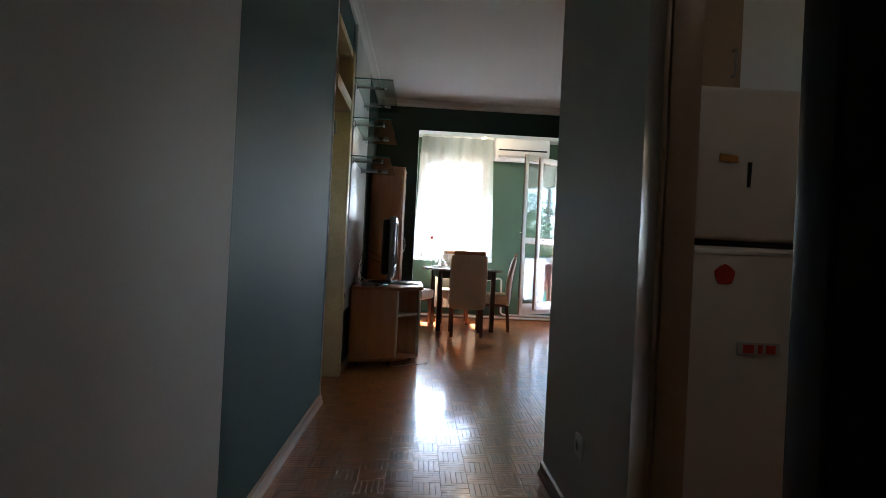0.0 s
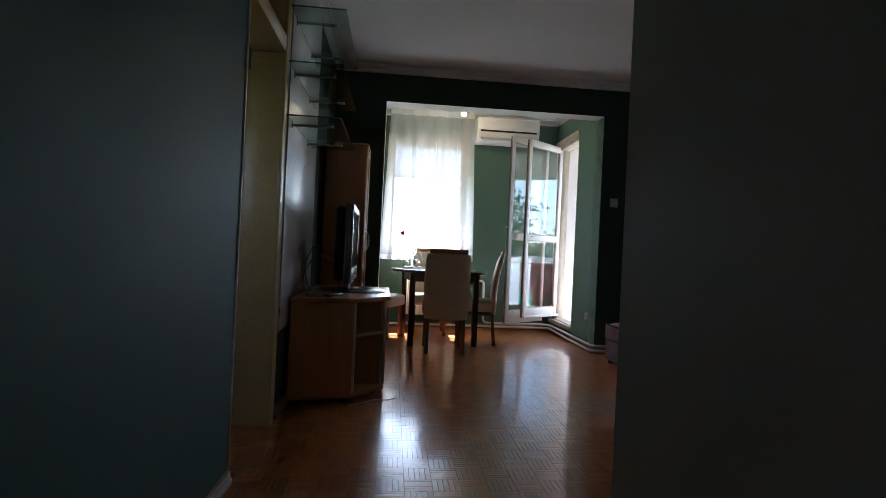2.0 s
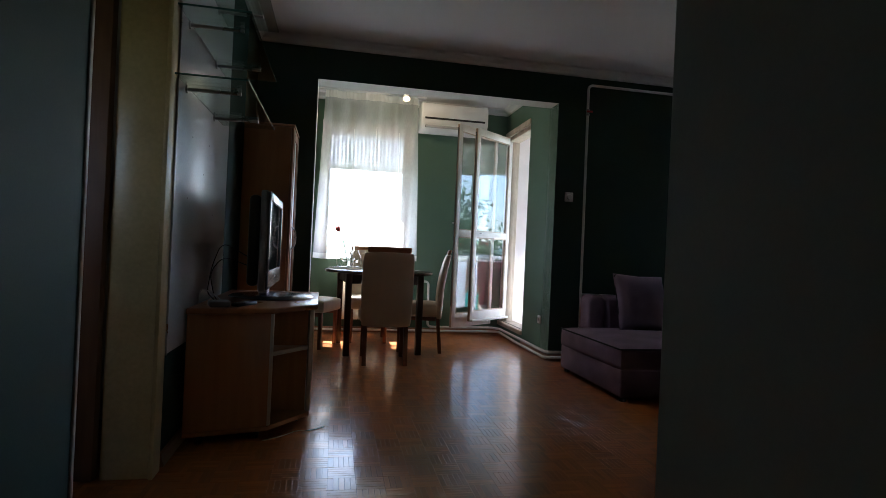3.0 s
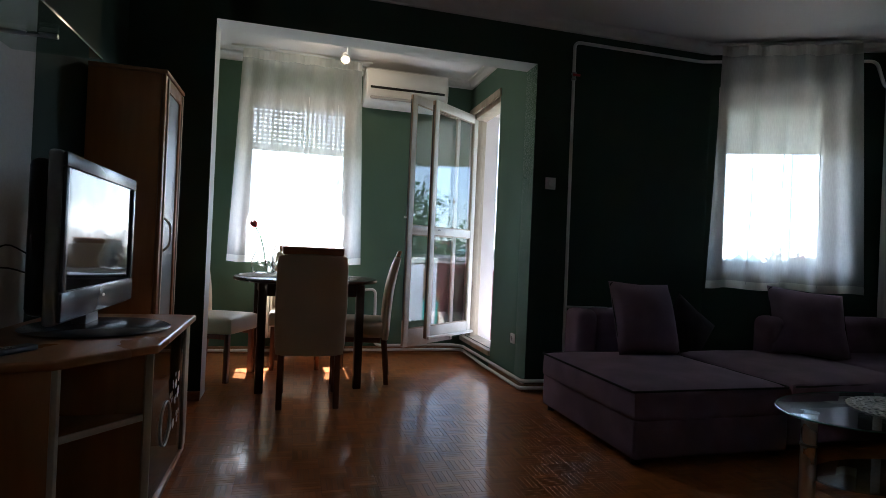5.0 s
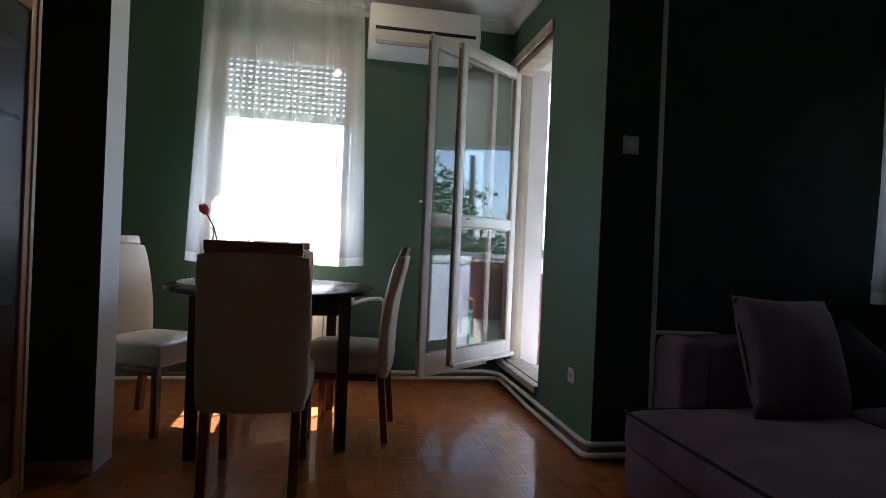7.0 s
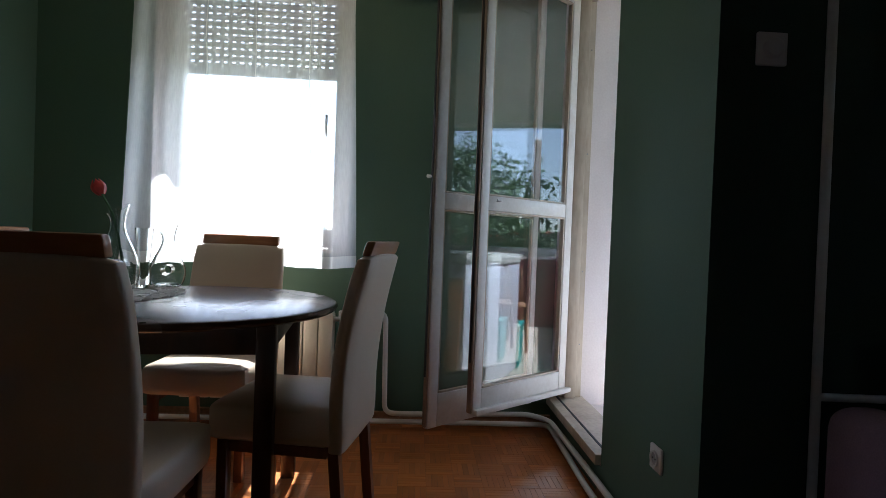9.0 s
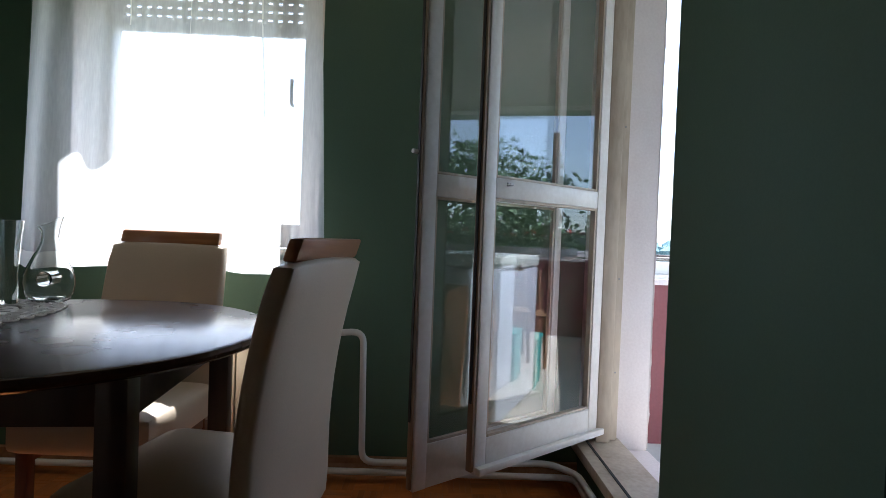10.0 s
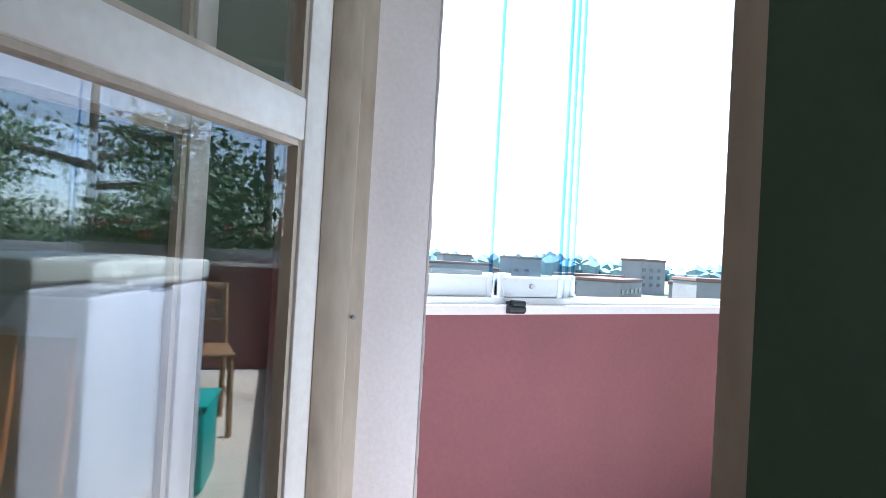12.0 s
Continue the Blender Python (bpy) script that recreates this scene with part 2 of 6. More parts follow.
BEECH = wood("beech_laminate", (0.5, 0.215, 0.08), (0.4, 0.16, 0.057), 0.36, (1, 1, 9), 5, 0.1, 0.04)
BEECHTOP = wood("beech_laminate_top", (0.5, 0.215, 0.08), (0.38, 0.15, 0.053), 0.3, (1, 9, 1), 5, 0.15, 0.04)
EDGE = surface("pale_abs_edge", (0.58, 0.47, 0.34), 0.4, 0.06, 10, 80, 0.05)
TABLEWOOD = wood("dark_walnut_veneer", (0.075, 0.036, 0.022), (0.035, 0.016, 0.011), 0.26, (9, 1, 1), 6, 0.12, 0.08, spec=0.4)
TABLELEG = wood("dark_stained_leg", (0.07, 0.033, 0.02), (0.035, 0.016, 0.011), 0.35, (1, 1, 9), 6, 0.2, 0.05)
CHAIRWOOD = wood("cherry_stained_leg", (0.22, 0.085, 0.04), (0.12, 0.045, 0.022), 0.35, (1, 1, 9), 8, 0.25, 0.08)
CHAIRRAIL = wood("cherry_stained_rail", (0.5, 0.23, 0.09), (0.32, 0.13, 0.05), 0.32, (9, 1, 1), 8, 0.25, 0.08)
BROWNDOOR = wood("brown_door_veneer", (0.24, 0.12, 0.06), (0.15, 0.07, 0.035), 0.4, (1, 1, 9), 4, 0.1, 0.06)
OLDWOOD = wood("weathered_chair_wood", (0.36, 0.2, 0.1), (0.22, 0.11, 0.05), 0.5, (1, 1, 9), 9, 0.05, 0.2)
SKIRT = wood("oak_skirting", (0.38, 0.2, 0.1), (0.24, 0.12, 0.06), 0.35, (1, 9, 1), 8, 0.2, 0.1)
BALCTILE = wood("pale_wood_look_tile", (0.72, 0.66, 0.56), (0.55, 0.49, 0.4), 0.4, (8, 1, 1), 5, 0.1, 0.05, "object")
SHUTTER = backlit("white_shutter_slat", (0.74, 0.74, 0.73), 0.1)
PANEL = surface("white_laminate_board", (0.66, 0.67, 0.68), 0.3, 0.05, 2.0, 90, 0.08, blotch=(0.54, 0.54, 0.55))
CURTAIN = sheer("sheer_cream_voile", (0.93, 0.91, 0.86), 0.49)
SEAM = surface("doubled_voile_seam", (0.5, 0.49, 0.46), 0.9, 0.08, 8, 200, 0.4)
CABINETPANE = pane_glass("thin_cabinet_glass", (0.7, 0.7, 0.7), 1.25, 0.35)
CURTAINHEM = sheer("voile_hem", (0.92, 0.89, 0.82), 0.12)
PANE = pane_glass("window_pane", (1, 1, 1), 1.72)
SHELFGLASS = pane_glass("greenish_shelf_glass", (0.8, 0.88, 0.86))
SHELFEDGE = surface("green_glass_edge", (0.1, 0.22, 0.2), 0.1, 0.05, 5, 50, 0.0, spec=0.8)
TABLEGLASS = pane_glass("smoky_table_glass", (0.62, 0.72, 0.76))
BLUEPANE = pane_glass("balcony_pane", (0.93, 0.97, 0.99))
PANEEDGE = pane_glass("blue_glass_edge", (0.36, 0.6, 0.82))
VASE = solid_glass("clear_vase_glass")
BULB = glow("warm_bulb", (1.0, 0.74, 0.42), 0.3)
GLOBE = glow("dim_opal_globe", (1.0, 0.8, 0.55), 0.5)
STRIP_X = wood("parquet_x_island", (0.52, 0.172, 0.037), (0.43, 0.134, 0.028), 0.28, (7, 1, 1), 9, 0.75, 0.05, "island", (1.0, 1.12), 0.25)
# Strips laid along y are darker, putting the grain's sheen into the colour
STRIP_Y = wood("parquet_y_island", (0.47, 0.15, 0.032), (0.39, 0.12, 0.025), 0.28, (1, 7, 1), 9, 0.75, 0.05, "island", (1.0, 1.12), 0.25)
STRIP_O = wood("parquet_object", (0.5, 0.165, 0.035), (0.41, 0.127, 0.027), 0.28, (7, 1, 1), 9, 0.75, 0.05, "object", (1.0, 1.12), 0.25)
JOINT = surface("dark_floor_joint", (0.05, 0.03, 0.018), 0.8, 0.3, 8, 60, 0.2)

# ---- building helpers ----


def finish(name, bm, mat, parent=None, label="", smooth=None):
    me = bpy.data.meshes.new(name)
    bm.to_mesh(me)
    bm.free()
    for mm in (mat if isinstance(mat, (list, tuple)) else [mat]):
        me.materials.append(mm)
    if smooth is not None:
        me.shade_smooth()
        me.set_sharp_from_angle(angle=radians(smooth))
    ob = new(name, me)
    if parent:
        ob.parent = parent
    if label:
        tagged(ob, label)
    return ob


def part(name, bm, mat, parent, label="", smooth=35):
    return finish(name, bm, mat, parent, label, smooth)


def thing(name, m, label, category, group=""):
    ob = new(name)
    ob.empty_display_size = 0.1
    ob.matrix_world = m
    return tagged(ob, label, category, group)


def setting(name, bm, mat, label, category, smooth=None):
    return tagged(finish(name, bm, mat, None, "", smooth), label, category, kind="structure")


def box(x0, x1, y0, y1, z0, z1, bevel=0.0, seg=2, bm=None):
    out = bm or bmesh.new()
    got = bmesh.ops.create_cube(out, size=1.0)
    m = Matrix.Translation(((x0 + x1) / 2, (y0 + y1) / 2, (z0 + z1) / 2)) @ Matrix.Diagonal((x1 - x0, y1 - y0, z1 - z0, 1))
    bmesh.ops.transform(out, matrix=m, verts=got["verts"])
    if bevel:
        es = list({e for v in got["verts"] for e in v.link_edges})
        bmesh.ops.bevel(out, geom=es, offset=bevel, segments=seg, profile=0.5, affect="EDGES")
    return out


def prism(points, z0, z1, bevel=0.0, seg=2, bm=None):
    """An upright prism over an outline that runs anticlockwise."""
    out = bm or bmesh.new()
    lo = [out.verts.new((x, y, z0)) for x, y in points]
    hi = [out.verts.new((x, y, z1)) for x, y in points]
    n = len(points)
    out.faces.new(lo[::-1])
    out.faces.new(hi)
    for i in range(n):
        out.faces.new((lo[i], lo[(i + 1) % n], hi[(i + 1) % n], hi[i]))
    if bevel:
        es = list({e for v in lo + hi for e in v.link_edges})
        bmesh.ops.bevel(out, geom=es, offset=bevel, segments=seg, profile=0.5, affect="EDGES")
    return out


def lathe(profile, seg=24, bm=None, at=(0, 0, 0), squash=1.0):
    out = bm or bmesh.new()
    rings = []
    for r, z in profile:
        if r < 1e-5:
            rings.append([out.verts.new((at[0], at[1], at[2] + z))])
        else:
            rings.append([out.verts.new((at[0] + r * math.cos(2 * math.pi * k / seg), at[1] + squash * r * math.sin(2 * math.pi * k / seg), at[2] + z)) for k in range(seg)])
    for a, b in zip(rings, rings[1:]):
        for k in range(seg):
            j = (k + 1) % seg
            quad = [a[k % len(a)], a[j % len(a)], b[j % len(b)], b[k % len(b)]]
            quad = list(dict.fromkeys(quad))
            if len(quad) > 2:
                out.faces.new(quad)
    return out


def tube(path, r, seg=10, bm=None, bend=0.0, taper=None):
    """A round bar along a path; bend rounds its corners."""
    pts = [Vector(p) for p in path]
    if bend:
        rounded = [pts[0]]
        for a, b, c in zip(pts, pts[1:], pts[2:]):
            d0, d1 = min(bend, (a - b).length / 2), min(bend, (c - b).length / 2)
            p, q = b + (a - b).normalized() * d0, b + (c - b).normalized() * d1
            for k in range(6):
                s = k / 5
                rounded.append(p * (1 - s) ** 2 + b * 2 * s * (1 - s) + q * s * s)
        pts = rounded + [pts[-1]]
    out = bm or bmesh.new()
    rings, side = [], None
    for i, p in enumerate(pts):
        d = (pts[min(i + 1, len(pts) - 1)] - pts[max(i - 1, 0)]).normalized()
        if side is None:
            side = d.orthogonal().normalized()
        side = (side - d * side.dot(d)).normalized()
        up = d.cross(side)
        rr = r * (1 if taper is None else 1 + (taper - 1) * i / (len(pts) - 1))
        rings.append([out.verts.new(p + (side * math.cos(2 * math.pi * k / seg) + up * math.sin(2 * math.pi * k / seg)) * rr) for k in range(seg)])
    for a, b in zip(rings, rings[1:]):
        for k in range(seg):
            out.faces.new((a[k], a[(k + 1) % seg], b[(k + 1) % seg], b[k]))
    out.faces.new(rings[0][::-1])
    out.faces.new(rings[-1])
    return out


def padded(sx, sy, sz, puff=0.02, edge=0.03, n=10, wrinkle=0.0, seed=0):
    """An upholstered block about its centre, with swollen faces and soft edges."""
    bm = bmesh.new()
    bmesh.ops.create_cube(bm, size=2.0)
    bmesh.ops.subdivide_edges(bm, edges=bm.edges[:], cuts=n, use_grid_fill=True)
    for v in bm.verts:
        x, y, z = v.co
        half = (sx / 2, sy / 2, sz / 2)
        p = [c * h for c, h in zip((x, y, z), half)]
        core = [max(-h + edge, min(h - edge, q)) for q, h in zip(p, half)]
        d = Vector([q - c for q, c in zip(p, core)])
        q = Vector(core) + (d.normalized() * edge if d.length > 1e-6 else Vector())
        grow = [puff * (1 - u * u) * (1 - w * w) for u, w in ((y, z), (x, z), (x, y))]
        for i, c in enumerate((x, y, z)):
            if abs(c) > 0.999:
                q[i] += math.copysign(grow[i], c)
        if wrinkle:
            q += Vector((noise.noise(q * 9 + Vector((seed, 0, 0))), noise.noise(q * 9 + Vector((0, seed, 5))), noise.noise(q * 9 + Vector((7, 0, seed))))) * wrinkle
        v.co = q
    return bm


def shift(bm, m):
    bmesh.ops.transform(bm, matrix=m, verts=bm.verts[:])
    return bm


def wall(name, p0, p1, thick, z0, z1, mats, label, holes=(), category="wall"):
    """A wall whose room face runs from p0 to p1, with its thickness to the left of that way; mats: room face, back face, reveals.
    holes: (from, to, low, high) along it."""
    u = Vector((p1[0] - p0[0], p1[1] - p0[1], 0))
    length = u.length
    u.normalize()
    n = Vector((-u.y, u.x, 0)) * thick
    ss = sorted({0, length, *[h[0] for h in holes], *[h[1] for h in holes]})
    zs = sorted({z0, z1, *[h[2] for h in holes], *[h[3] for h in holes]})
    ss = [s for s in ss if -1e-6 <= s <= length + 1e-6]
    zs = [z for z in zs if z0 - 1e-6 <= z <= z1 + 1e-6]

    def solid(i, j):
        if not (0 <= i < len(ss) - 1 and 0 <= j < len(zs) - 1):
            return False
        s, z = (ss[i] + ss[i + 1]) / 2, (zs[j] + zs[j + 1]) / 2
        return not any(h[0] < s < h[1] and h[2] < z < h[3] for h in holes)

    bm = bmesh.new()
    made = {}

    def v(i, j, b):
        if (i, j, b) not in made:
            made[(i, j, b)] = bm.verts.new(Vector((p0[0], p0[1], 0)) + u * ss[i] + n * b + Vector((0, 0, zs[j])))
        return made[(i, j, b)]

    for i in range(len(ss) - 1):
        for j in range(len(zs) - 1):
            if not solid(i, j):
                continue
            bm.faces.new((v(i, j, 0), v(i + 1, j, 0), v(i + 1, j + 1, 0), v(i, j + 1, 0))).material_index = 0
            bm.faces.new((v(i + 1, j, 1), v(i, j, 1), v(i, j + 1, 1), v(i + 1, j + 1, 1))).material_index = 1
            for di, dj, a, b in ((-1, 0, (i, j), (i, j + 1)), (1, 0, (i + 1, j + 1), (i + 1, j)), (0, -1, (i + 1, j), (i, j)), (0, 1, (i, j + 1), (i + 1, j + 1))):
                if not solid(i + di, j + dj):
                    bm.faces.new((v(*a, 1), v(*a, 0), v(*b, 0), v(*b, 1))).material_index = 2
    bmesh.ops.recalc_face_normals(bm, faces=bm.faces[:])
    return setting(name, bm, mats, label, category)


def strip(name, p0, p1, profile, mat, label, category="trim"):
    """A moulding along a line; profile: (out from the wall to the right of the way, height) corners."""
    a, b = Vector((*p0, 0)), Vector((*p1, 0))
    u = (b - a).normalized()
    n = Vector((u.y, -u.x, 0))
    bm = bmesh.new()
    ends = [[bm.verts.new(e + n * o + Vector((0, 0, z))) for o, z in profile] for e in (a, b)]
    k = len(profile)
    for i in range(k):
        bm.faces.new((ends[0][i], ends[0][(i + 1) % k], ends[1][(i + 1) % k], ends[1][i]))
    bm.faces.new(ends[0][::-1])
    bm.faces.new(ends[1])
    bmesh.ops.recalc_face_normals(bm, faces=bm.faces[:])
    return setting(name, bm, mat, label, category)


# ---- the large structure ----
XL, XR, YA, YB, XD = 0.2, 2.965, 7.065, 8.68, 6.88      # left wall, alcove's right wall, arch wall, alcove's back wall, far right
CEIL, ACEIL, HALLX, HALLEND = 2.82, 2.79, 1.405, 2.85
DU = Vector((0.906, -0.423, 0)).normalized()             # along the slanting wall
DC = Vector((4.52, YA, 0))                               # its corner
DEND = DC + DU * 2.6

# hall and left side
wall("wall_hall_beige", (XL, -0.9), (XL, 2.085), 0.18, 0, CEIL, [BEIGE, BEIGE, BEIGE], "beige painted hall wall")
wall("wall_hall_teal", (XL, 2.085), (XL, 3.86), 0.18, 0, CEIL, [TEAL, BEIGE, CREAM], "dark teal painted hall wall")
wall("wall_above_door", (XL, 3.86), (XL, 4.62), 0.18, 2.5, CEIL, [TEAL, BEIGE, CREAM], "wall strip above the door opening")
wall("wall_living_left", (XL, 4.62), (XL, YA), 0.18, 0, CEIL, [GREEN_SHADED, BEIGE, CREAM], "green wall behind the television, shade in its colour")
wall("wall_hall_back", (HALLX + 0.1, -0.9), (XL - 0.18, -0.9), 0.15, 0, CEIL, [BEIGE, BEIGE, BEIGE], "beige wall at the start of the hall")
wall("wall_hall_right", (HALLX, HALLEND), (HALLX, -0.9), 0.07, 0, CEIL, [PALE, BEIGE, CASING], "pale grey-green hall wall beside the kitchen door", [(HALLEND - 1.72, HALLEND - 1.03, 0, 2.05)])
wall("wall_living_south", (XD, HALLEND), (HALLX + 0.1, HALLEND), 0.1, 0, CEIL, [PALE, WHITE, PALE], "pale wall between living room and kitchen")
wall("wall_living_right", (XD, DEND.y), (XD, HALLEND), 0.2, 0, CEIL, [GREEN_SHADED, FACADE, GREEN_SHADED], "green wall at the far side, shade in its colour")
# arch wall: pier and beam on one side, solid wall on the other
wall("wall_arch", (XL, YA), (XR, YA), 0.2, 0, CEIL, [GREEN_SHADED, GREEN, WHITE], "green wall with a wide opening, shade in its colour, white reveals", [(0.708 - XL, XR - XL, 0, 2.47)])
wall("wall_sofa", (XR, YA), (DC.x, DC.y), 0.25, 0, CEIL, [GREEN_SHADED, FACADE, GREEN], "green wall behind the sofa, shade in its colour")
W2S0, W2S1, W2Z0, W2Z1 = 0.07, 1.02, 0.95, 2.48
wall("wall_slanting", tuple(DC.xy), tuple(DEND.xy), 0.28, 0, CEIL, [GREEN_SHADED, FACADE, REVEAL], "green slanting wall with a window, shade in its colour", [(W2S0, W2S1, W2Z0, W2Z1)])
# alcove
W1X0, W1X1, W1Z0, W1Z1 = 0.72, 1.79, 0.96, 2.48
wall("wall_alcove_left", (0.1, YA + 0.17), (0.1, YB), 0.2, 0, CEIL, [GREEN, FACADE, GREEN], "green alcove wall")
wall("wall_alcove_back", (-0.1, YB), (XR, YB), 0.3, 0, CEIL, [GREEN, FACADE, REVEAL], "green alcove wall with a window", [(W1X0 + 0.1, W1X1 + 0.1, W1Z0, W1Z1)])
DY0, DY1, DZ0, DZ1 = 7.825, 8.70, 0.12, 2.46
wall("wall_balcony_door", (XR, YB), (XR, YA + 0.25), 0.315, 0, CEIL, [GREEN, FACADE, REVEAL], "green alcove wall with the balcony doorway", [(-1, YB - DY0, DZ0, DZ1)])
# room behind the left door and the kitchen, closed
wall("wall_side_room_far", (0.02, 5.4), (-2.6, 5.4), -0.1, 0, 2.6, [BEIGE] * 3, "beige wall of the side room")
wall("wall_side_room_left", (-2.6, 5.4), (-2.6, 3.0), -0.1, 0, 2.6, [BEIGE] * 3, "beige wall of the side room")
wall("wall_side_room_near", (-2.6, 3.0), (0.02, 3.0), -0.1, 0, 2.6, [BEIGE] * 3, "beige wall of the side room with a window", [(1.2, 1.6, 1.3, 1.9)])
wall("wall_kitchen_far", (3.9, HALLEND - 0.1), (3.9, -0.9), 0.15, 0, CEIL, [BEIGE] * 3, "beige kitchen wall with a window", [(0.1, 0.55, 1.5, 2.2)])
wall("wall_kitchen_near", (3.9, -0.9), (HALLX + 0.1, -0.9), 0.15, 0, CEIL, [BEIGE] * 3, "beige kitchen wall")


def slab(name, pts, z0, z1, mat, label, category):
    return setting(name, prism(pts, z0, z1), mat, label, category)


slab("ceiling", [(-0.3, -1.1), (7.2, -1.1), (7.2, 5.9), (4.65, 7.2), (4.4, YA + 0.12), (-0.3, YA + 0.12)], CEIL, CEIL + 0.2, WHITE, "white painted ceiling", "ceiling")
slab("ceiling_alcove", [(-0.1, YA + 0.17), (XR + 0.01, YA + 0.17), (XR + 0.01, YB + 0.01), (-0.1, YB + 0.01)], ACEIL, ACEIL + 0.025, WHITE, "white painted alcove ceiling", "ceiling")
slab("wall_reveal", [(XR + 0.001, DY1), (3.28, DY1), (3.28, YB + 0.3), (XR + 0.001, YB + 0.3)], 0, 2.62, REVEAL, "white plastered outer reveal of the balcony doorway", "wall")
# Out of view; notched beside the slanting wall to let sun on its window
slab("roof_slab", [(-0.3, YA + 0.1), (4.6, YA + 0.1), (4.66, 7.4), (7.4, 7.4), (7.4, 9.3), (-0.3, 9.0)], CEIL + 0.002, CEIL + 0.2, CONCRETE, "unseen concrete slab over alcove and balcony, cut back to admit sun", "ceiling")
slab("ceiling_side_room", [(-2.7, 2.9), (0.02, 2.9), (0.02, 5.5), (-2.7, 5.5)], 2.6, 2.7, WHITE, "white side room ceiling", "ceiling")
slab("floor_base", [(-2.8, -1.2), (7.1, -1.2), (7.1, 5.9), (4.6, YA + 0.1), (XR, YA + 0.1), (XR + 0.31, YB), (-0.2, YB), (-0.2, 5.6), (-2.8, 5.6)], -0.2, -0.004, JOINT, "dark bed under the parquet", "floor")
# cornices and skirtings
COVE = [(0, CEIL), (0.075, CEIL), (0.07, CEIL - 0.018), (0.045, CEIL - 0.026), (0.026, CEIL - 0.045), (0.018, CEIL - 0.07), (0, CEIL - 0.075)]
ACOVE = [(o, z - CEIL + ACEIL) for o, z in COVE]
for nm, a, b in (("cornice_left", (XL, 2.085), (XL, YA)), ("cornice_arch", (XL, YA), tuple(DC.xy)), ("cornice_slanting", tuple(DC.xy), tuple(DEND.xy)), ("cornice_south", (XD, HALLEND), (HALLX, HALLEND)), ("cornice_hall", (HALLX, HALLEND), (HALLX, -0.9))):
    strip(nm, a, b, COVE, WHITE, "white plaster cornice", "cornice")
for nm, a, b in (("cornice_alcove_back", (0.1, YB), (XR, YB)), ("cornice_alcove_right", (XR, YB), (XR, YA + 0.25)), ("cornice_alcove_left", (0.1, YA + 0.25), (0.1, YB))):
    strip(nm, a, b, ACOVE, WHITE, "white plaster cornice", "cornice")
BOARD = [(0, 0), (0.022, 0), (0.022, 0.012), (0.014, 0.03), (0.012, 0.055), (0, 0.06)]
for nm, a, b in (("baseboard_beige", (XL, -0.9), (XL, 2.085)), ("baseboard_teal", (XL, 2.085), (XL, 3.86)), ("baseboard_left", (XL, 4.7), (XL, YA)), ("baseboard_hall_right", (HALLX, HALLEND), (HALLX, 1.9)),
                 ("baseboard_south", (XD, HALLEND), (HALLX, HALLEND)), ("baseboard_sofa", (XR, YA), tuple(DC.xy)), ("baseboard_slanting", tuple(DC.xy), tuple(DEND.xy)), ("baseboard_arch", (XL, YA), (0.708, YA)),
                 ("baseboard_alcove_back", (0.1, YB), (XR, YB)), ("baseboard_alcove_right", (XR, DY0), (XR, YA))):
    strip(nm, a, b, BOARD, SKIRT, "brown wooden skirting board", "baseboard")

# ---- door casing and transom on the left, kitchen casing ----


def door_casing():
    t = thing("door_casing", pose(0, 0, 0), "cream painted door casing with a glazed transom", "door frame")
    tagged(t, kind="structure")
    part("jamb_far", box(0.012, XL + 0.012, 4.575, 4.619, 0, 2.5, 0.004), CREAM, t)
    part("jamb_near", box(0.012, XL - 0.004, 3.861, 3.89, 0, 2.5, 0.004), CREAM, t)
    part("front_strip", box(XL, XL + 0.018, 4.56, 4.66, 0, 2.5, 0.004), CREAM, t, "white painted worn casing strip")
    part("corner_strip", box(XL - 0.01, XL + 0.006, 3.85, 3.866, 0, CEIL - 0.08, 0.003), WHITEWOOD, t, "white painted corner strip")
    part("head_rail", box(0.03, XL + 0.014, 3.892, 4.572, 2.03, 2.12, 0.004), CREAM, t)
    part("top_rail", box(0.03, XL + 0.01, 3.892, 4.572, 2.44, 2.498, 0.004), CREAM, t)
    part("transom_pane", box(0.1, 0.106, 3.892, 4.572, 2.121, 2.439), CREAM, t, "painted-over transom pane")
    part("hinge", tube([(XL + 0.012, 3.875, 1.72), (XL + 0.012, 3.875, 1.8)], 0.008), DULLMETAL, t)
    return t


door_casing()


def open_door():
    t = thing("open_door", pose(0.0, 4.56, 0.01, 0, 0, 172), "brown veneered door standing open in the side room", "door")
    part("leaf", box(0, 0.68, -0.02, 0.02, 0, 2.0, 0.003), BROWNDOOR, t)
    part("handle", tube([(0.62, -0.02, 1.03), (0.62, -0.06, 1.03), (0.5, -0.06, 1.03)], 0.008, bend=0.02), DULLMETAL, t)
    return t


open_door()


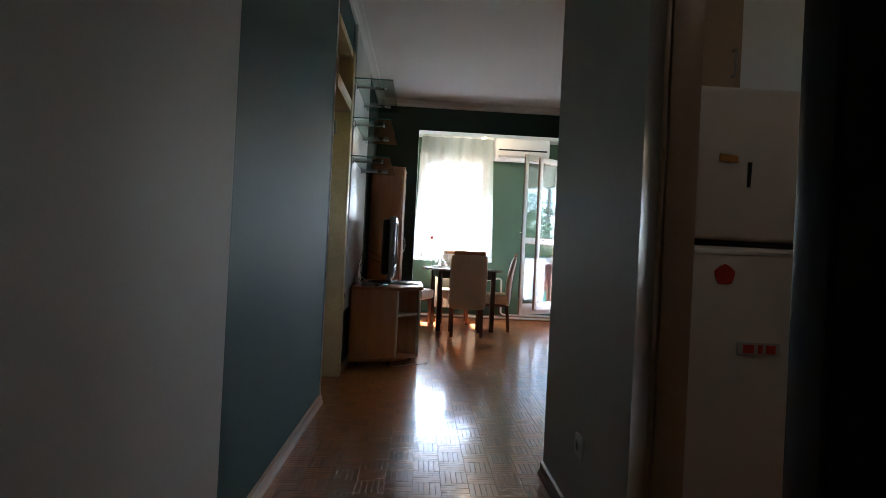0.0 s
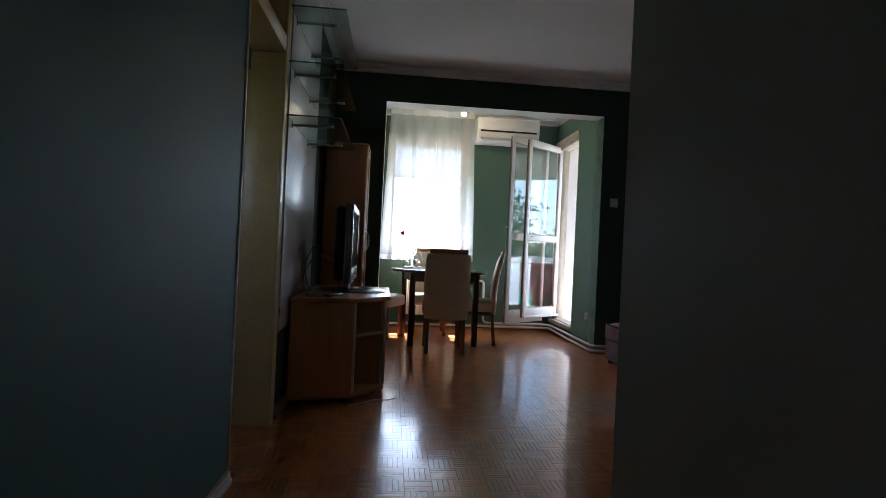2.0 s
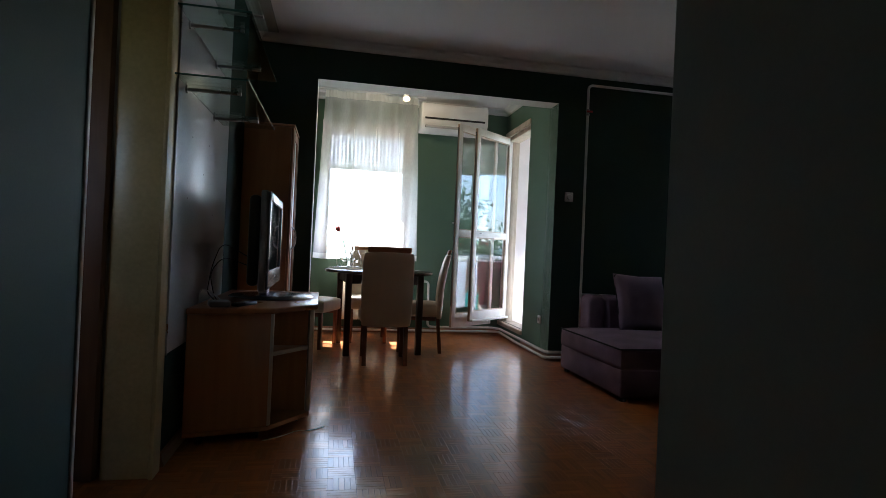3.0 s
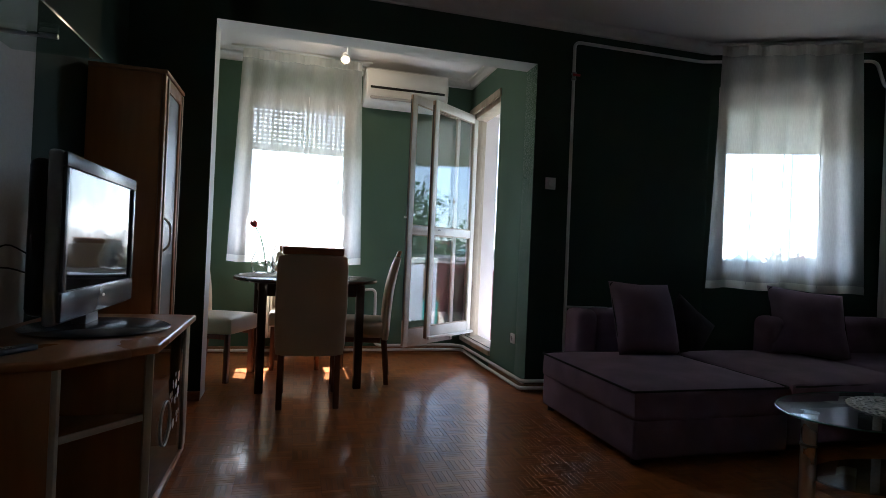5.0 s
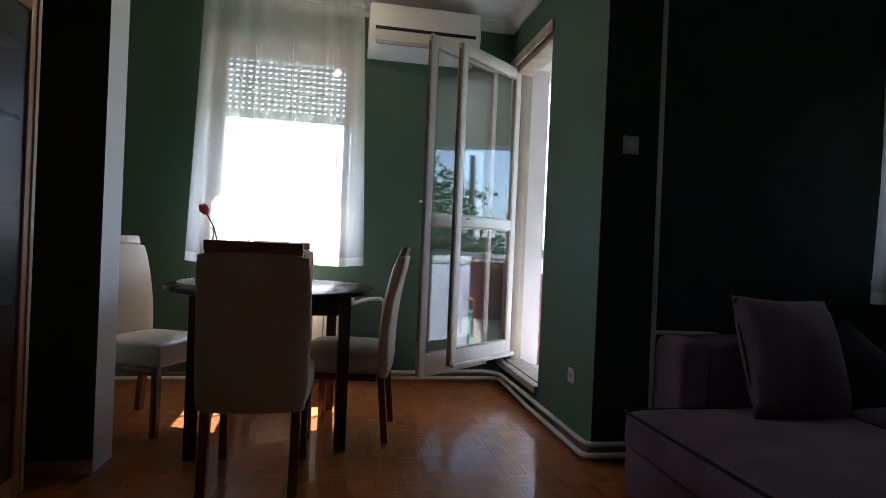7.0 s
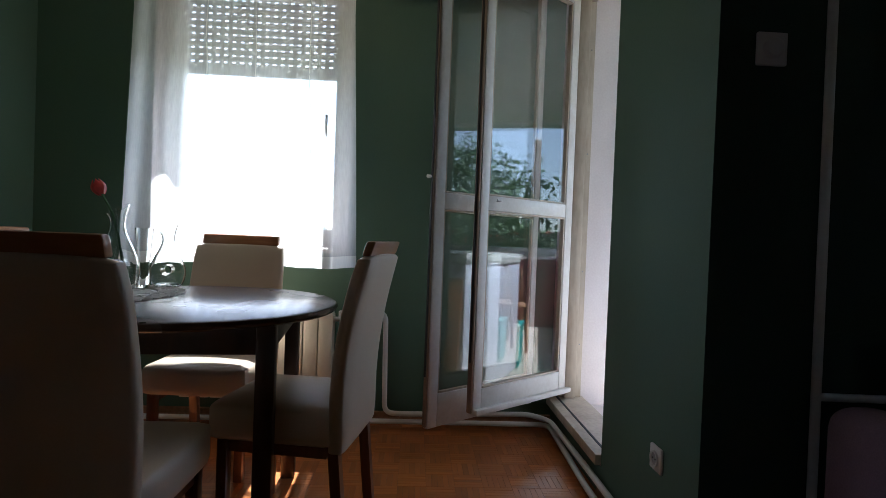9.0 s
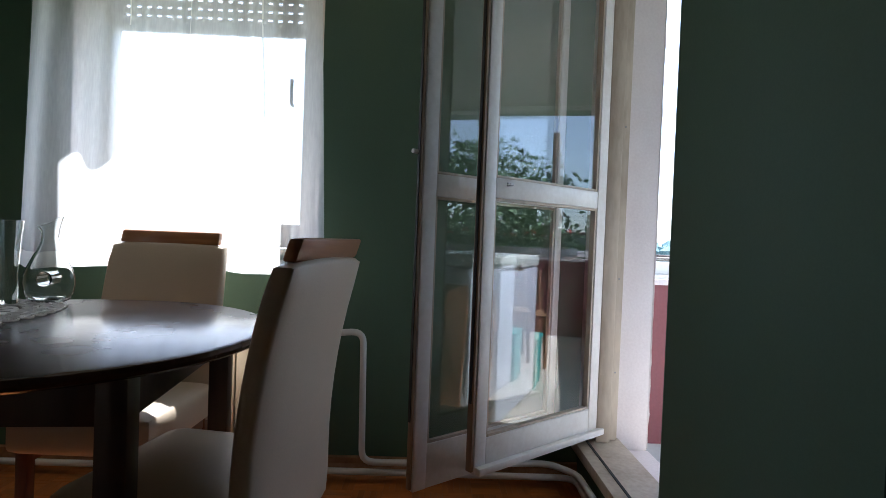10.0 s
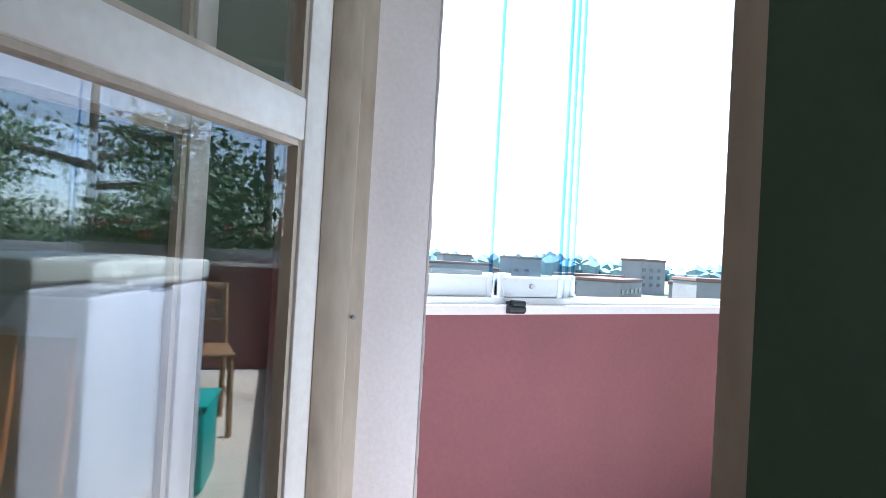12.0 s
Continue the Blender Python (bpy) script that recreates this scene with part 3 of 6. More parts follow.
def kitchen_casing():
    t = tagged(thing("kitchen_door_casing", pose(0, 0, 0), "brown painted casing of the kitchen doorway", "door frame"), kind="structure")
    part("jamb_far", box(HALLX - 0.002, HALLX + 0.078, 1.7, 1.719, 0, 2.03, 0.003), CASING, t)
    part("jamb_near", box(HALLX - 0.002, HALLX + 0.078, 1.031, 1.05, 0, 2.03, 0.003), CASING, t)
    part("head", box(HALLX - 0.002, HALLX + 0.078, 1.051, 1.699, 2.0, 2.049, 0.003), CASING, t)
    part("architrave_far", box(HALLX - 0.02, HALLX - 0.003, 1.705, 1.815, 0, 2.14, 0.006), CASING, t)
    part("architrave_near", box(HALLX - 0.02, HALLX - 0.003, 0.935, 1.045, 0, 2.14, 0.006), CASING, t)
    part("architrave_head", box(HALLX - 0.02, HALLX - 0.003, 1.046, 1.704, 2.03, 2.14, 0.006), CASING, t)
    return t


kitchen_casing()


def dark_door():
    t = thing("dark_door", pose(1.40, 0.77, 0.01, 0, 0, 180), "black-brown door leaf standing open in the hall", "door")
    part("leaf", box(0.0, 0.29, -0.02, 0.02, 0, 2.03, 0.003), DARKDOOR, t)
    part("edge_band", box(0.291, 0.297, -0.02, 0.02, 0, 2.03, 0.001), BLACKPLASTIC, t)
    return t


DARKDOOR = wood("black_brown_door", (0.02, 0.014, 0.01), (0.01, 0.007, 0.005), 0.5, (1, 1, 9), 5, 0.0, 0.05)
dark_door()

# ---- windows, shutters, curtains ----


def window_unit(name, m, w, h, side, label):
    """A painted window in its opening: origin at the opening's lower left corner, x along it, y outwards."""
    t = tagged(thing(name, m, label, "window"), kind="structure")
    f, d0, d1 = 0.05, 0.12, 0.19
    part("frame_left", box(0, f, d0, d1, 0, h, 0.004), WHITEWOOD, t)
    part("frame_right", box(w - f, w, d0, d1, 0, h, 0.004), WHITEWOOD, t)
    part("frame_top", box(f + 0.001, w - f - 0.001, d0, d1, h - 0.06, h, 0.004), WHITEWOOD, t)
    part("frame_bottom", box(f + 0.001, w - f - 0.001, d0, d1, 0, f, 0.004), WHITEWOOD, t)
    s = 0.055
    sash = box(f + 0.002, f + s, d0 - 0.02, d1 - 0.012, f + 0.002, h - 0.062, 0.005)
    box(w - f - s, w - f - 0.002, d0 - 0.02, d1 - 0.012, f + 0.002, h - 0.062, 0.005, bm=sash)
    box(f + s + 0.001, w - f - s - 0.001, d0 - 0.02, d1 - 0.012, h - 0.062 - s, h - 0.062, 0.005, bm=sash)
    box(f + s + 0.001, w - f - s - 0.001, d0 - 0.02, d1 - 0.012, f + 0.002, f + s, 0.005, bm=sash)
    part("sash", sash, WHITEWOOD, t)
    p = part("pane", box(f + s - 0.005, w - f - s + 0.005, d0 + 0.01, d0 + 0.014, f + s - 0.005, h - 0.057 - s), PANE, t)
    p.visible_shadow = False
    hb = tube([(side, d0 - 0.02, h * 0.42), (side, d0 - 0.055, h * 0.42), (side, d0 - 0.055, h * 0.42 + 0.11)], 0.008, bend=0.015)
    part("handle", hb, PLASTIC, t)
    part("sill", box(-0.03, w + 0.03, -0.03, d0 - 0.002, -0.028, -0.003, 0.006), WHITEWOOD, t)
    return t


def roller_shutter(name, m, w, z0, z1, label):
    """Slats with rows of light slots between them, let down part of the way."""
    t = thing(name, m, label, "roller shutter")
    pitch, step = 0.04, 0.047
    for k in range(int((z1 - z0) / pitch)):
        z = z0 + k * pitch
        bm = box(0, w, 0, 0.008, z, z + 0.0325, 0.003, 1)
        for c in range(int(w / step) + 1):
            box(c * step, min(w, c * step + 0.026), 0.002, 0.006, z + 0.0323, z + 0.0402, bm=bm)
        part("slat", bm, SHUTTER, t)
    part("end_bar", box(0, w, -0.004, 0.016, z0 - 0.04, z0 - 0.001, 0.004), SHUTTER, t)
    return t


window_unit("window_1", pose(W1X0, YB, W1Z0), W1X1 - W1X0, W1Z1 - W1Z0, 0.92, "white painted window over the radiator")
roller_shutter("roller_shutter", pose(W1X0 + 0.03, YB + 0.21, 0), W1X1 - W1X0 - 0.06, 1.98, W1Z1, "white roller shutter let down a third")
dm = Matrix.Translation(DC + DU * W2S0 + Vector((0, 0, W2Z0))) @ Matrix.Rotation(math.atan2(DU.y, DU.x), 4, "Z")
window_unit("window_2", dm, W2S1 - W2S0, W2Z1 - W2Z0, 0.83, "white painted window over the sofa")


def fabric_blind():
    t = thing("fabric_blind", dm @ pose(0.05, 0.215, 0), "grey-white outer blind rolled a third down", "blind")
    w = W2S1 - W2S0 - 0.1
    part("cloth", box(0, w, 0, 0.004, 1.04, 1.46, 0), BLINDCLOTH, t)
    part("bar", tube([(0, 0.002, 1.03), (w, 0.002, 1.03)], 0.012), ALU, t)
    part("roll", tube([(0, 0.02, 1.43), (w, 0.02, 1.43)], 0.035, 14), BLINDCLOTH, t)


BLINDCLOTH = backlit("grey_white_blind_cloth", (0.76, 0.77, 0.74), 0.6)
fabric_blind()


def curtain(name, m, w, z0, z1, folds, seed, label, seams, seam_mat):
    """Voile with pleats that fall from a rail and open towards the hem; w across, hanging along x."""
    t = thing(name, m, label, "curtain")
    rnd = random.Random(seed)
    ph = [(rnd.uniform(0, 6.28), rnd.uniform(0.6, 1.4)) for _ in range(8)]

    def place(s, h):
        flare = 1 + 0.05 * (1 - h)
        x = w / 2 + (s - 0.5) * w * (0.94 + 0.06 * (1 - h)) * flare
        amp = 0.014 + 0.022 * (1 - h)
        y = amp * math.sin(s * folds * 6.283 + ph[0][0] + 0.5 * math.sin(h * 3 + ph[1][0]))
        y += 0.5 * amp * math.sin(s * folds * 6.283 * 0.47 * ph[2][1] + ph[2][0] + h)
        if h > 0.955:
            y += 0.006 * math.sin(s * folds * 5 * 6.283)
        x += 0.006 * math.sin(s * folds * 6.283 * 0.7 + ph[3][0] + h * 2)
        return x, y, z0 + (z1 - z0) * h + 0.006 * math.sin(s * 17 + seed) * (1 - h)

    nx, nz = int(folds * 14), 26

    def sheet(a, b, n, s0=0.0, s1=1.0, cols=nx, back=0.0):
        bm = bmesh.new()
        rows = [[bm.verts.new(Vector(place(s0 + (s1 - s0) * i / cols, a + (b - a) * j / n)) + Vector((0.004 * math.sin(9 * j / n + 40 * s0), back, 0)) * (back != 0)) if back else bm.verts.new(place(s0 + (s1 - s0) * i / cols, a + (b - a) * j / n)) for i in range(cols + 1)] for j in range(n + 1)]
        for r, q in zip(rows, rows[1:]):
            for i in range(cols):
                bm.faces.new((r[i], r[i + 1], q[i + 1], q[i]))
        return bm

    part("cloth", sheet(0.032, 0.958, nz), CURTAIN, t, smooth=180)
    part("hem", sheet(0.0, 0.032, 2), CURTAINHEM, t, "doubled hem", smooth=180)
    part("heading", sheet(0.958, 1.0, 2), CURTAINHEM, t, "gathered heading tape", smooth=180)
    for s0, low, high in seams:
        part("seam", sheet(low, high, 20, s0, s0 + 0.005, 2, -0.004), seam_mat, t, "narrow doubled seam", smooth=180)
    part("rail", box(-0.06, w + 0.06, -0.012, 0.012, z1 + 0.002, z1 + 0.02, 0.003), PLASTIC, t, "white ceiling curtain rail")
    return t


curtain("curtain", pose(0.70, 8.44, 0), 1.13, 0.862, 2.765, 6, 3, "sheer cream voile curtain in front of a window", ((0.33, 0.5, 0.78), (0.56, 0.32, 0.8), (0.8, 0.3, 0.78)), CURTAINHEM)
cm = Matrix.Translation((4.475, 6.955, 0)) @ Matrix.Rotation(math.atan2(DU.y, DU.x), 4, "Z")
curtain("curtain", cm, 1.09, 0.83, 2.775, 5, 5, "sheer cream voile curtain over the sofa window", ((0.26, 0.02, 0.86), (0.49, 0.02, 0.86), (0.74, 0.02, 0.7)), SEAM)

# ---- the balcony doorway ----


def door_frame():
    t = tagged(thing("door_1", pose(0, 0, 0), "stained cream double balcony door frame, worn paint", "door frame"), kind="structure")
    part("jamb_far", box(3.0, 3.13, DY1 - 0.045, DY1 - 0.002, DZ0 + 0.05, DZ1 - 0.07, 0.004), OLDFRAME, t)
    part("rebate_far", box(3.03, 3.09, DY1 - 0.075, DY1 - 0.047, DZ0 + 0.05, DZ1 - 0.07, 0.003), OLDFRAME, t)
    part("jamb_near", box(3.0, 3.13, DY0 + 0.002, DY0 + 0.04, DZ0 + 0.05, DZ1 - 0.07, 0.004), OLDFRAME, t)
    part("head", box(2.985, 3.13, DY0 + 0.002, DY1 - 0.002, DZ1 - 0.069, DZ1 - 0.002, 0.004), OLDFRAME, t)
    part("architrave_head", box(2.945, 2.963, DY0 - 0.02, YB - 0.002, DZ1 - 0.035, DZ1 + 0.035, 0.005), OLDFRAME, t, "brown-edged cream head trim")
    part("threshold", box(2.94, 3.15, DY0 + 0.002, DY1 - 0.002, DZ0 + 0.002, DZ0 + 0.049, 0.006), OLDFRAME, t, "worn cream wooden threshold")
    part("threshold_groove", box(2.99, 3.0, DY0 + 0.004, DY1 - 0.004, DZ0 + 0.0492, DZ0 + 0.052), DARKGAP, t)
    for z in (0.81, 1.47, 2.05, 0.4):
        part("screw", tube([(3.1305, DY1 - 0.02, z), (3.133, DY1 - 0.02, z)], 0.004, 8), DULLMETAL, t)
        part("screw", shift(tube([(0, 0, 0), (0, -0.003, 0)], 0.004, 8), Matrix.Translation((3.11, DY1 - 0.045, z + 0.07))), DULLMETAL, t)
    return t


door_frame()


def rough_edge(name, x, y, z0, z1, sgn):
    """The chipped outer arris of the plaster reveal."""
    bm = bmesh.new()
    rnd = random.Random(11 + sgn)
    rows = []
    n = 90
    for k in range(n + 1):
        z = z0 + (z1 - z0) * k / n
        o = 0.003 + 0.006 * abs(noise.noise((3 * sgn, 0, z * 9))) + 0.004 * abs(noise.noise((5 * sgn, 2, z * 31)))
        rows.append([bm.verts.new((x, y - sgn * 0.001, z)), bm.verts.new((x + o, y - sgn * 0.003, z)), bm.verts.new((x + o, y + sgn * 0.03, z)), bm.verts.new((x, y + sgn * 0.03, z))])
    for a, b in zip(rows, rows[1:]):
        for i in range(4):
            bm.faces.new((a[i], a[(i + 1) % 4], b[(i + 1) % 4], b[i]))
    bm.faces.new(rows[0])
    bm.faces.new(rows[-1][::-1])
    bmesh.ops.recalc_face_normals(bm, faces=bm.faces[:])
    return setting(name, bm, REVEAL, "chipped plaster edge of the doorway", "trim")


rough_edge("trim_far", 3.2805, DY1, DZ0, DZ1, 1)
rough_edge("trim_near", 3.2805, DY0, DZ0, DZ1, -1)


def glazed_leaf(name, hinge, free, z0, z1, rails, stile, thick, label, knob, inner):
    """A glazed door leaf hanging from hinge (x, y), open to free (x, y); rails: (low, high) of each; inner: width of the hinge stile."""
    d = Vector((free[0] - hinge[0], free[1] - hinge[1], 0))
    w = d.length
    t = thing(name, Matrix.Translation((hinge[0], hinge[1], 0)) @ Matrix.Rotation(math.atan2(d.y, d.x), 4, "Z"), label, "door")
    h = thick / 2
    part("hinge_stile", box(0, inner, -h, h, z0, z1, 0.004), WHITEWOOD, t)
    part("free_stile", box(w - stile, w, -h, h, z0, z1, 0.004), WHITEWOOD, t)
    part("edge_strip", box(w + 0.0005, w + 0.012, -h + 0.004, h - 0.004, z0 + 0.01, z1 - 0.01, 0.002), RAWEDGE, t, "brown bare wood meeting edge")
    part("seal", box(w + 0.0125, w + 0.016, -0.006, 0.006, z0 + 0.25, z1 - 0.05), DARKGAP, t, "dark lock channel")
    for k, (a, b) in enumerate(rails):
        part("rail", box(inner + 0.0005, w - stile - 0.0005, -h + 0.001, h - 0.001, a, b, 0.004), WHITEWOOD, t)
    for (a, b), (c, e) in zip(rails, rails[1:]):
        p = part("pane", box(inner - 0.004, w - stile + 0.004, -0.002, 0.002, b - 0.004, c + 0.004), PANE, t)
        p.visible_shadow = False
        bead = box(inner + 0.0005, inner + 0.01, -h + 0.006, h - 0.006, b + 0.001, c - 0.001)
        box(w - stile - 0.01, w - stile - 0.0005, -h + 0.006, h - 0.006, b + 0.001, c - 0.001, bm=bead)
        box(inner + 0.011, w - stile - 0.011, -h + 0.006, h - 0.006, b + 0.0005, b + 0.01, bm=bead)
        box(inner + 0.011, w - stile - 0.011, -h + 0.006, h - 0.006, c - 0.01, c - 0.0005, bm=bead)
        part("putty_bead", bead, OLDFRAME, t, "grimy putty bead", smooth=None)
    if knob == "knob":
        part("knob", tube([(w + 0.012, -0.008, 1.325), (w + 0.036, -0.008, 1.325)], 0.008, 10), PLASTIC, t, "white latch knob")
    else:
        part("pin", tube([(w - 0.11, h, 1.225), (w - 0.11, h + 0.025, 1.225), (w - 0.085, h + 0.025, 1.228)], 0.004, 8), DULLMETAL, t, "dark metal latch pin")
        part("drip_rail", box(0.0, w, h + 0.0005, h + 0.028, z0 + 0.002, z0 + 0.03, 0.006), WHITEWOOD, t, "chipped weather bar")
    for z in (z0 + 0.3, z1 - 0.3):
        part("hinge", tube([(-0.004, h * 0.6, z - 0.04), (-0.004, h * 0.6, z + 0.04)], 0.007, 8), DULLMETAL, t)
    return t


L1H, L1F = (3.035, 8.655), (2.455, 8.19)
L2H, L2F = (2.842, 8.666), (2.245, 8.20)
glazed_leaf("balcony_door_leaf", L1H, L1F, 0.205, 2.43, [(0.206, 0.325), (1.178, 1.248), (2.35, 2.43)], 0.055, 0.036, "white glazed outer balcony door leaf, standing open", "pin", 0.078)
glazed_leaf("balcony_door_leaf", L2H, L2F, 0.13, 2.465, [(0.131, 0.29), (1.175, 1.255), (2.385, 2.465)], 0.06, 0.028, "white glazed inner balcony door leaf, standing open behind the other", "knob", 0.042)

# ---- alcove: dining table, chairs, vases ----
TABLE_Z = 0.785


def dining_table():
    t = thing("dining_table", pose(1.36, 7.585, 0, 0, 0, 6), "round dark walnut dining table with square legs", "table")
    r = 0.535
    part("tabletop", lathe([(0, TABLE_Z - 0.028), (r - 0.012, TABLE_Z - 0.028), (r - 0.003, TABLE_Z - 0.022), (r, TABLE_Z - 0.014), (r - 0.003, TABLE_Z - 0.004), (r - 0.012, TABLE_Z), (0, TABLE_Z)], 64), TABLEWOOD, t, "glossy dark veneer top")
    for sx in (-1, 1):
        for sy in (-1, 1):
            part("leg", box(sx * 0.34 - 0.028, sx * 0.34 + 0.028, sy * 0.34 - 0.028, sy * 0.34 + 0.028, 0, TABLE_Z - 0.03, 0.004), TABLELEG, t)
        part("apron", box(sx * 0.34 - 0.011, sx * 0.34 + 0.011, -0.31, 0.31, TABLE_Z - 0.12, TABLE_Z - 0.03, 0.002), TABLELEG, t)
        part("apron", box(-0.31, 0.31, sx * 0.34 - 0.011, sx * 0.34 + 0.011, TABLE_Z - 0.12, TABLE_Z - 0.03, 0.002), TABLELEG, t)
    return t


dining_table()


def bent(bm, lean, z0):
    """Leans everything above z0 backwards, in a soft curve."""
    for v in bm.verts:
        h = max(0, v.co.z - z0)
        v.co.y -= lean * h * h / 0.5
    return bm


def dining_chair(m, label):
    """Faces +y; origin on the floor under the seat's middle."""
    t = thing("dining_chair", m, label, "chair", "chairs round the dining table")
    part("seat", shift(padded(0.43, 0.43, 0.125, 0.012, 0.026, 9), Matrix.Translation((0, 0.015, 0.415))), LEATHER, t, "cream leatherette seat")
    back = shift(padded(0.425, 0.06, 0.63, 0.010, 0.02, 9), Matrix.Translation((0, -0.2, 0.65)))
    part("backrest", bent(back, 0.16, 0.48), LEATHER, t, "cream leatherette high back")
    rail = box(-0.185, 0.185, -0.213, -0.181, 0.968, 1.016, 0.007)
    part("top_rail", bent(rail, 0.16, 0.48), CHAIRRAIL, t, "cherry-stained wooden top rail")
    for sx in (-1, 1):
        part("leg", prism([(sx * 0.18 - 0.018, 0.165), (sx * 0.18 + 0.018, 0.165), (sx * 0.18 + 0.018, 0.2), (sx * 0.18 - 0.018, 0.2)], 0, 0.355, 0.004), CHAIRWOOD, t)
        leg = prism([(sx * 0.175 - 0.018, -0.205), (sx * 0.175 + 0.018, -0.205), (sx * 0.175 + 0.018, -0.17), (sx * 0.175 - 0.018, -0.17)], 0, 0.355)
        for v in leg.verts:
            if v.co.z < 0.1:
                v.co.y -= 0.035
        part("leg", leg, CHAIRWOOD, t)
        part("seat_rail", box(sx * 0.18 - 0.01, sx * 0.18 + 0.01, -0.168, 0.163, 0.315, 0.352, 0.003), CHAIRWOOD, t)
    return t


first = dining_chair(pose(1.38, 7.02, 0, 0, 0, -1), "cream leatherette dining chair with cherry legs, back to the room")
for m, label in ((pose(0.715, 7.74, 0, 0, 0, -113), "cream leatherette dining chair beside the arch pier"),
                 (pose(1.778, 7.58, 0, 0, 0, 80), "cream leatherette dining chair towards the balcony door"),
                 (pose(1.30, 8.09, 0, 0, 0, 178), "cream leatherette dining chair in front of the window")):
    tagged(copy_thing(first, m), label)


def doily(name, m, r, label, category="doily", squash=1.0):
    """Crochet mat: a ring of open loops round a close middle, with a scalloped edge."""
    t = thing(name, m, label, category)
    bm = bmesh.new()
    n = 96
    rings = []
    for k, f in enumerate((0.05, 0.3, 0.55, 0.6)):
        rings.append([bm.verts.new((r * f * math.cos(2 * math.pi * i / n), squash * r * f * math.sin(2 * math.pi * i / n), 0.002 + 0.0006 * ((i + k) % 2))) for i in range(n)])
    for a, b in zip(rings, rings[1:]):
        for i in range(n):
            if a is rings[1] and i % 6 == 2:
                continue
            bm.faces.new((a[i], a[(i + 1) % n], b[(i + 1) % n], b[i]))
    part("centre", bm, LACE, t, smooth=None)
    loops = bmesh.new()
    for ring, count, size in ((0.70, 26, 0.09), (0.86, 34, 0.085), (0.98, 40, 0.075)):
        for k in range(count):
            a0 = 2 * math.pi * k / count
            c = Vector((r * ring * math.cos(a0), squash * r * ring * math.sin(a0), 0.0025))
            pts = [c + Vector((r * size * math.cos(b), r * size * math.sin(b), 0.0012 * math.sin(3 * b))) for b in [2 * math.pi * j / 10 for j in range(11)]]
            tube(pts, 0.0032, 5, loops)
    part("border", loops, LACE, t, "looped crochet border")
    return t


doily("doily", pose(1.075, 7.68, TABLE_Z), 0.205, "white crochet oval doily on the dining table", squash=1.5)


def ring_carafe(m, h, label):
    """A flattened teardrop carafe whose belly is pierced by a round hole."""
    t = thing("carafe", m, label, "carafe", "vases on the dining table")
    s = h / 0.30
    prof = [(0.0, 0.0), (0.050, 0.0), (0.066, 0.008), (0.079, 0.035), (0.084, 0.065), (0.082, 0.09), (0.073, 0.12), (0.057, 0.155), (0.041, 0.185), (0.029, 0.215), (0.025, 0.24), (0.029, 0.265), (0.036, 0.285), (0.040, 0.295)]
    fine = []
    for (r0, z0), (r1, z1) in zip(prof, prof[1:]):
        for k in range(4):
            fine.append((r0 + (r1 - r0) * k / 4, z0 + (z1 - z0) * k / 4))
    fine.append(prof[-1])
    bm = lathe([(r * s, z * s) for r, z in fine], 72, squash=0.5)
    hole, hz = 0.025 * s, 0.084 * s
    gone = [f for f in bm.faces if (f.calc_center_median().x ** 2 + (f.calc_center_median().z - hz) ** 2) ** 0.5 < hole]
    bmesh.ops.delete(bm, geom=gone, context="FACES")
    rim = [e for e in bm.edges if e.is_boundary and e.verts[0].co.z < 0.15 * s and e.verts[0].co.z > 0.02 * s]
    for v in {v for e in rim for v in e.verts}:
        d = Vector((v.co.x, 0, v.co.z - hz))
        d = d.normalized() * hole * 1.04
        v.co.x, v.co.z = d.x, hz + d.z
    bmesh.ops.bridge_loops(bm, edges=rim)
    for v in bm.verts:
        if v.co.z > 0.24 * s:
            v.co.z += v.co.x * 0.5 * (v.co.z - 0.24 * s) / (0.055 * s)
    bmesh.ops.recalc_face_normals(bm, faces=bm.faces[:])
    bmesh.ops.solidify(bm, geom=bm.faces[:], thickness=0.0028)
    part("body", bm, VASE, t, "pierced belly and slanting spout", 60)
    part("base", lathe([(0, 0.0035), (0.045 * s, 0.0035), (0.056 * s, 0.007), (0.05 * s, 0.013), (0, 0.012)], 24, squash=0.5), VASE, t, "thick glass base")
    return t


ring_carafe(pose(1.02, 7.79, TABLE_Z + 0.006, 0, 0, -8), 0.315, "large clear glass carafe with a pierced belly and a slanting spout")
ring_carafe(pose(1.135, 7.965, TABLE_Z + 0.006, 0, 0, 12), 0.245, "small clear glass carafe with a pierced belly")


def straight_vase():
    t = thing("vase", pose(1.075, 7.885, TABLE_Z + 0.006), "tall clear flared glass vase", "vase", "vases on the dining table")
    part("body", lathe([(0, 0), (0.022, 0), (0.024, 0.004), (0.022, 0.08), (0.026, 0.15), (0.034, 0.24), (0.032, 0.24), (0.0245, 0.15), (0.0205, 0.08), (0.0215, 0.012), (0, 0.012)], 24), VASE, t)


straight_vase()


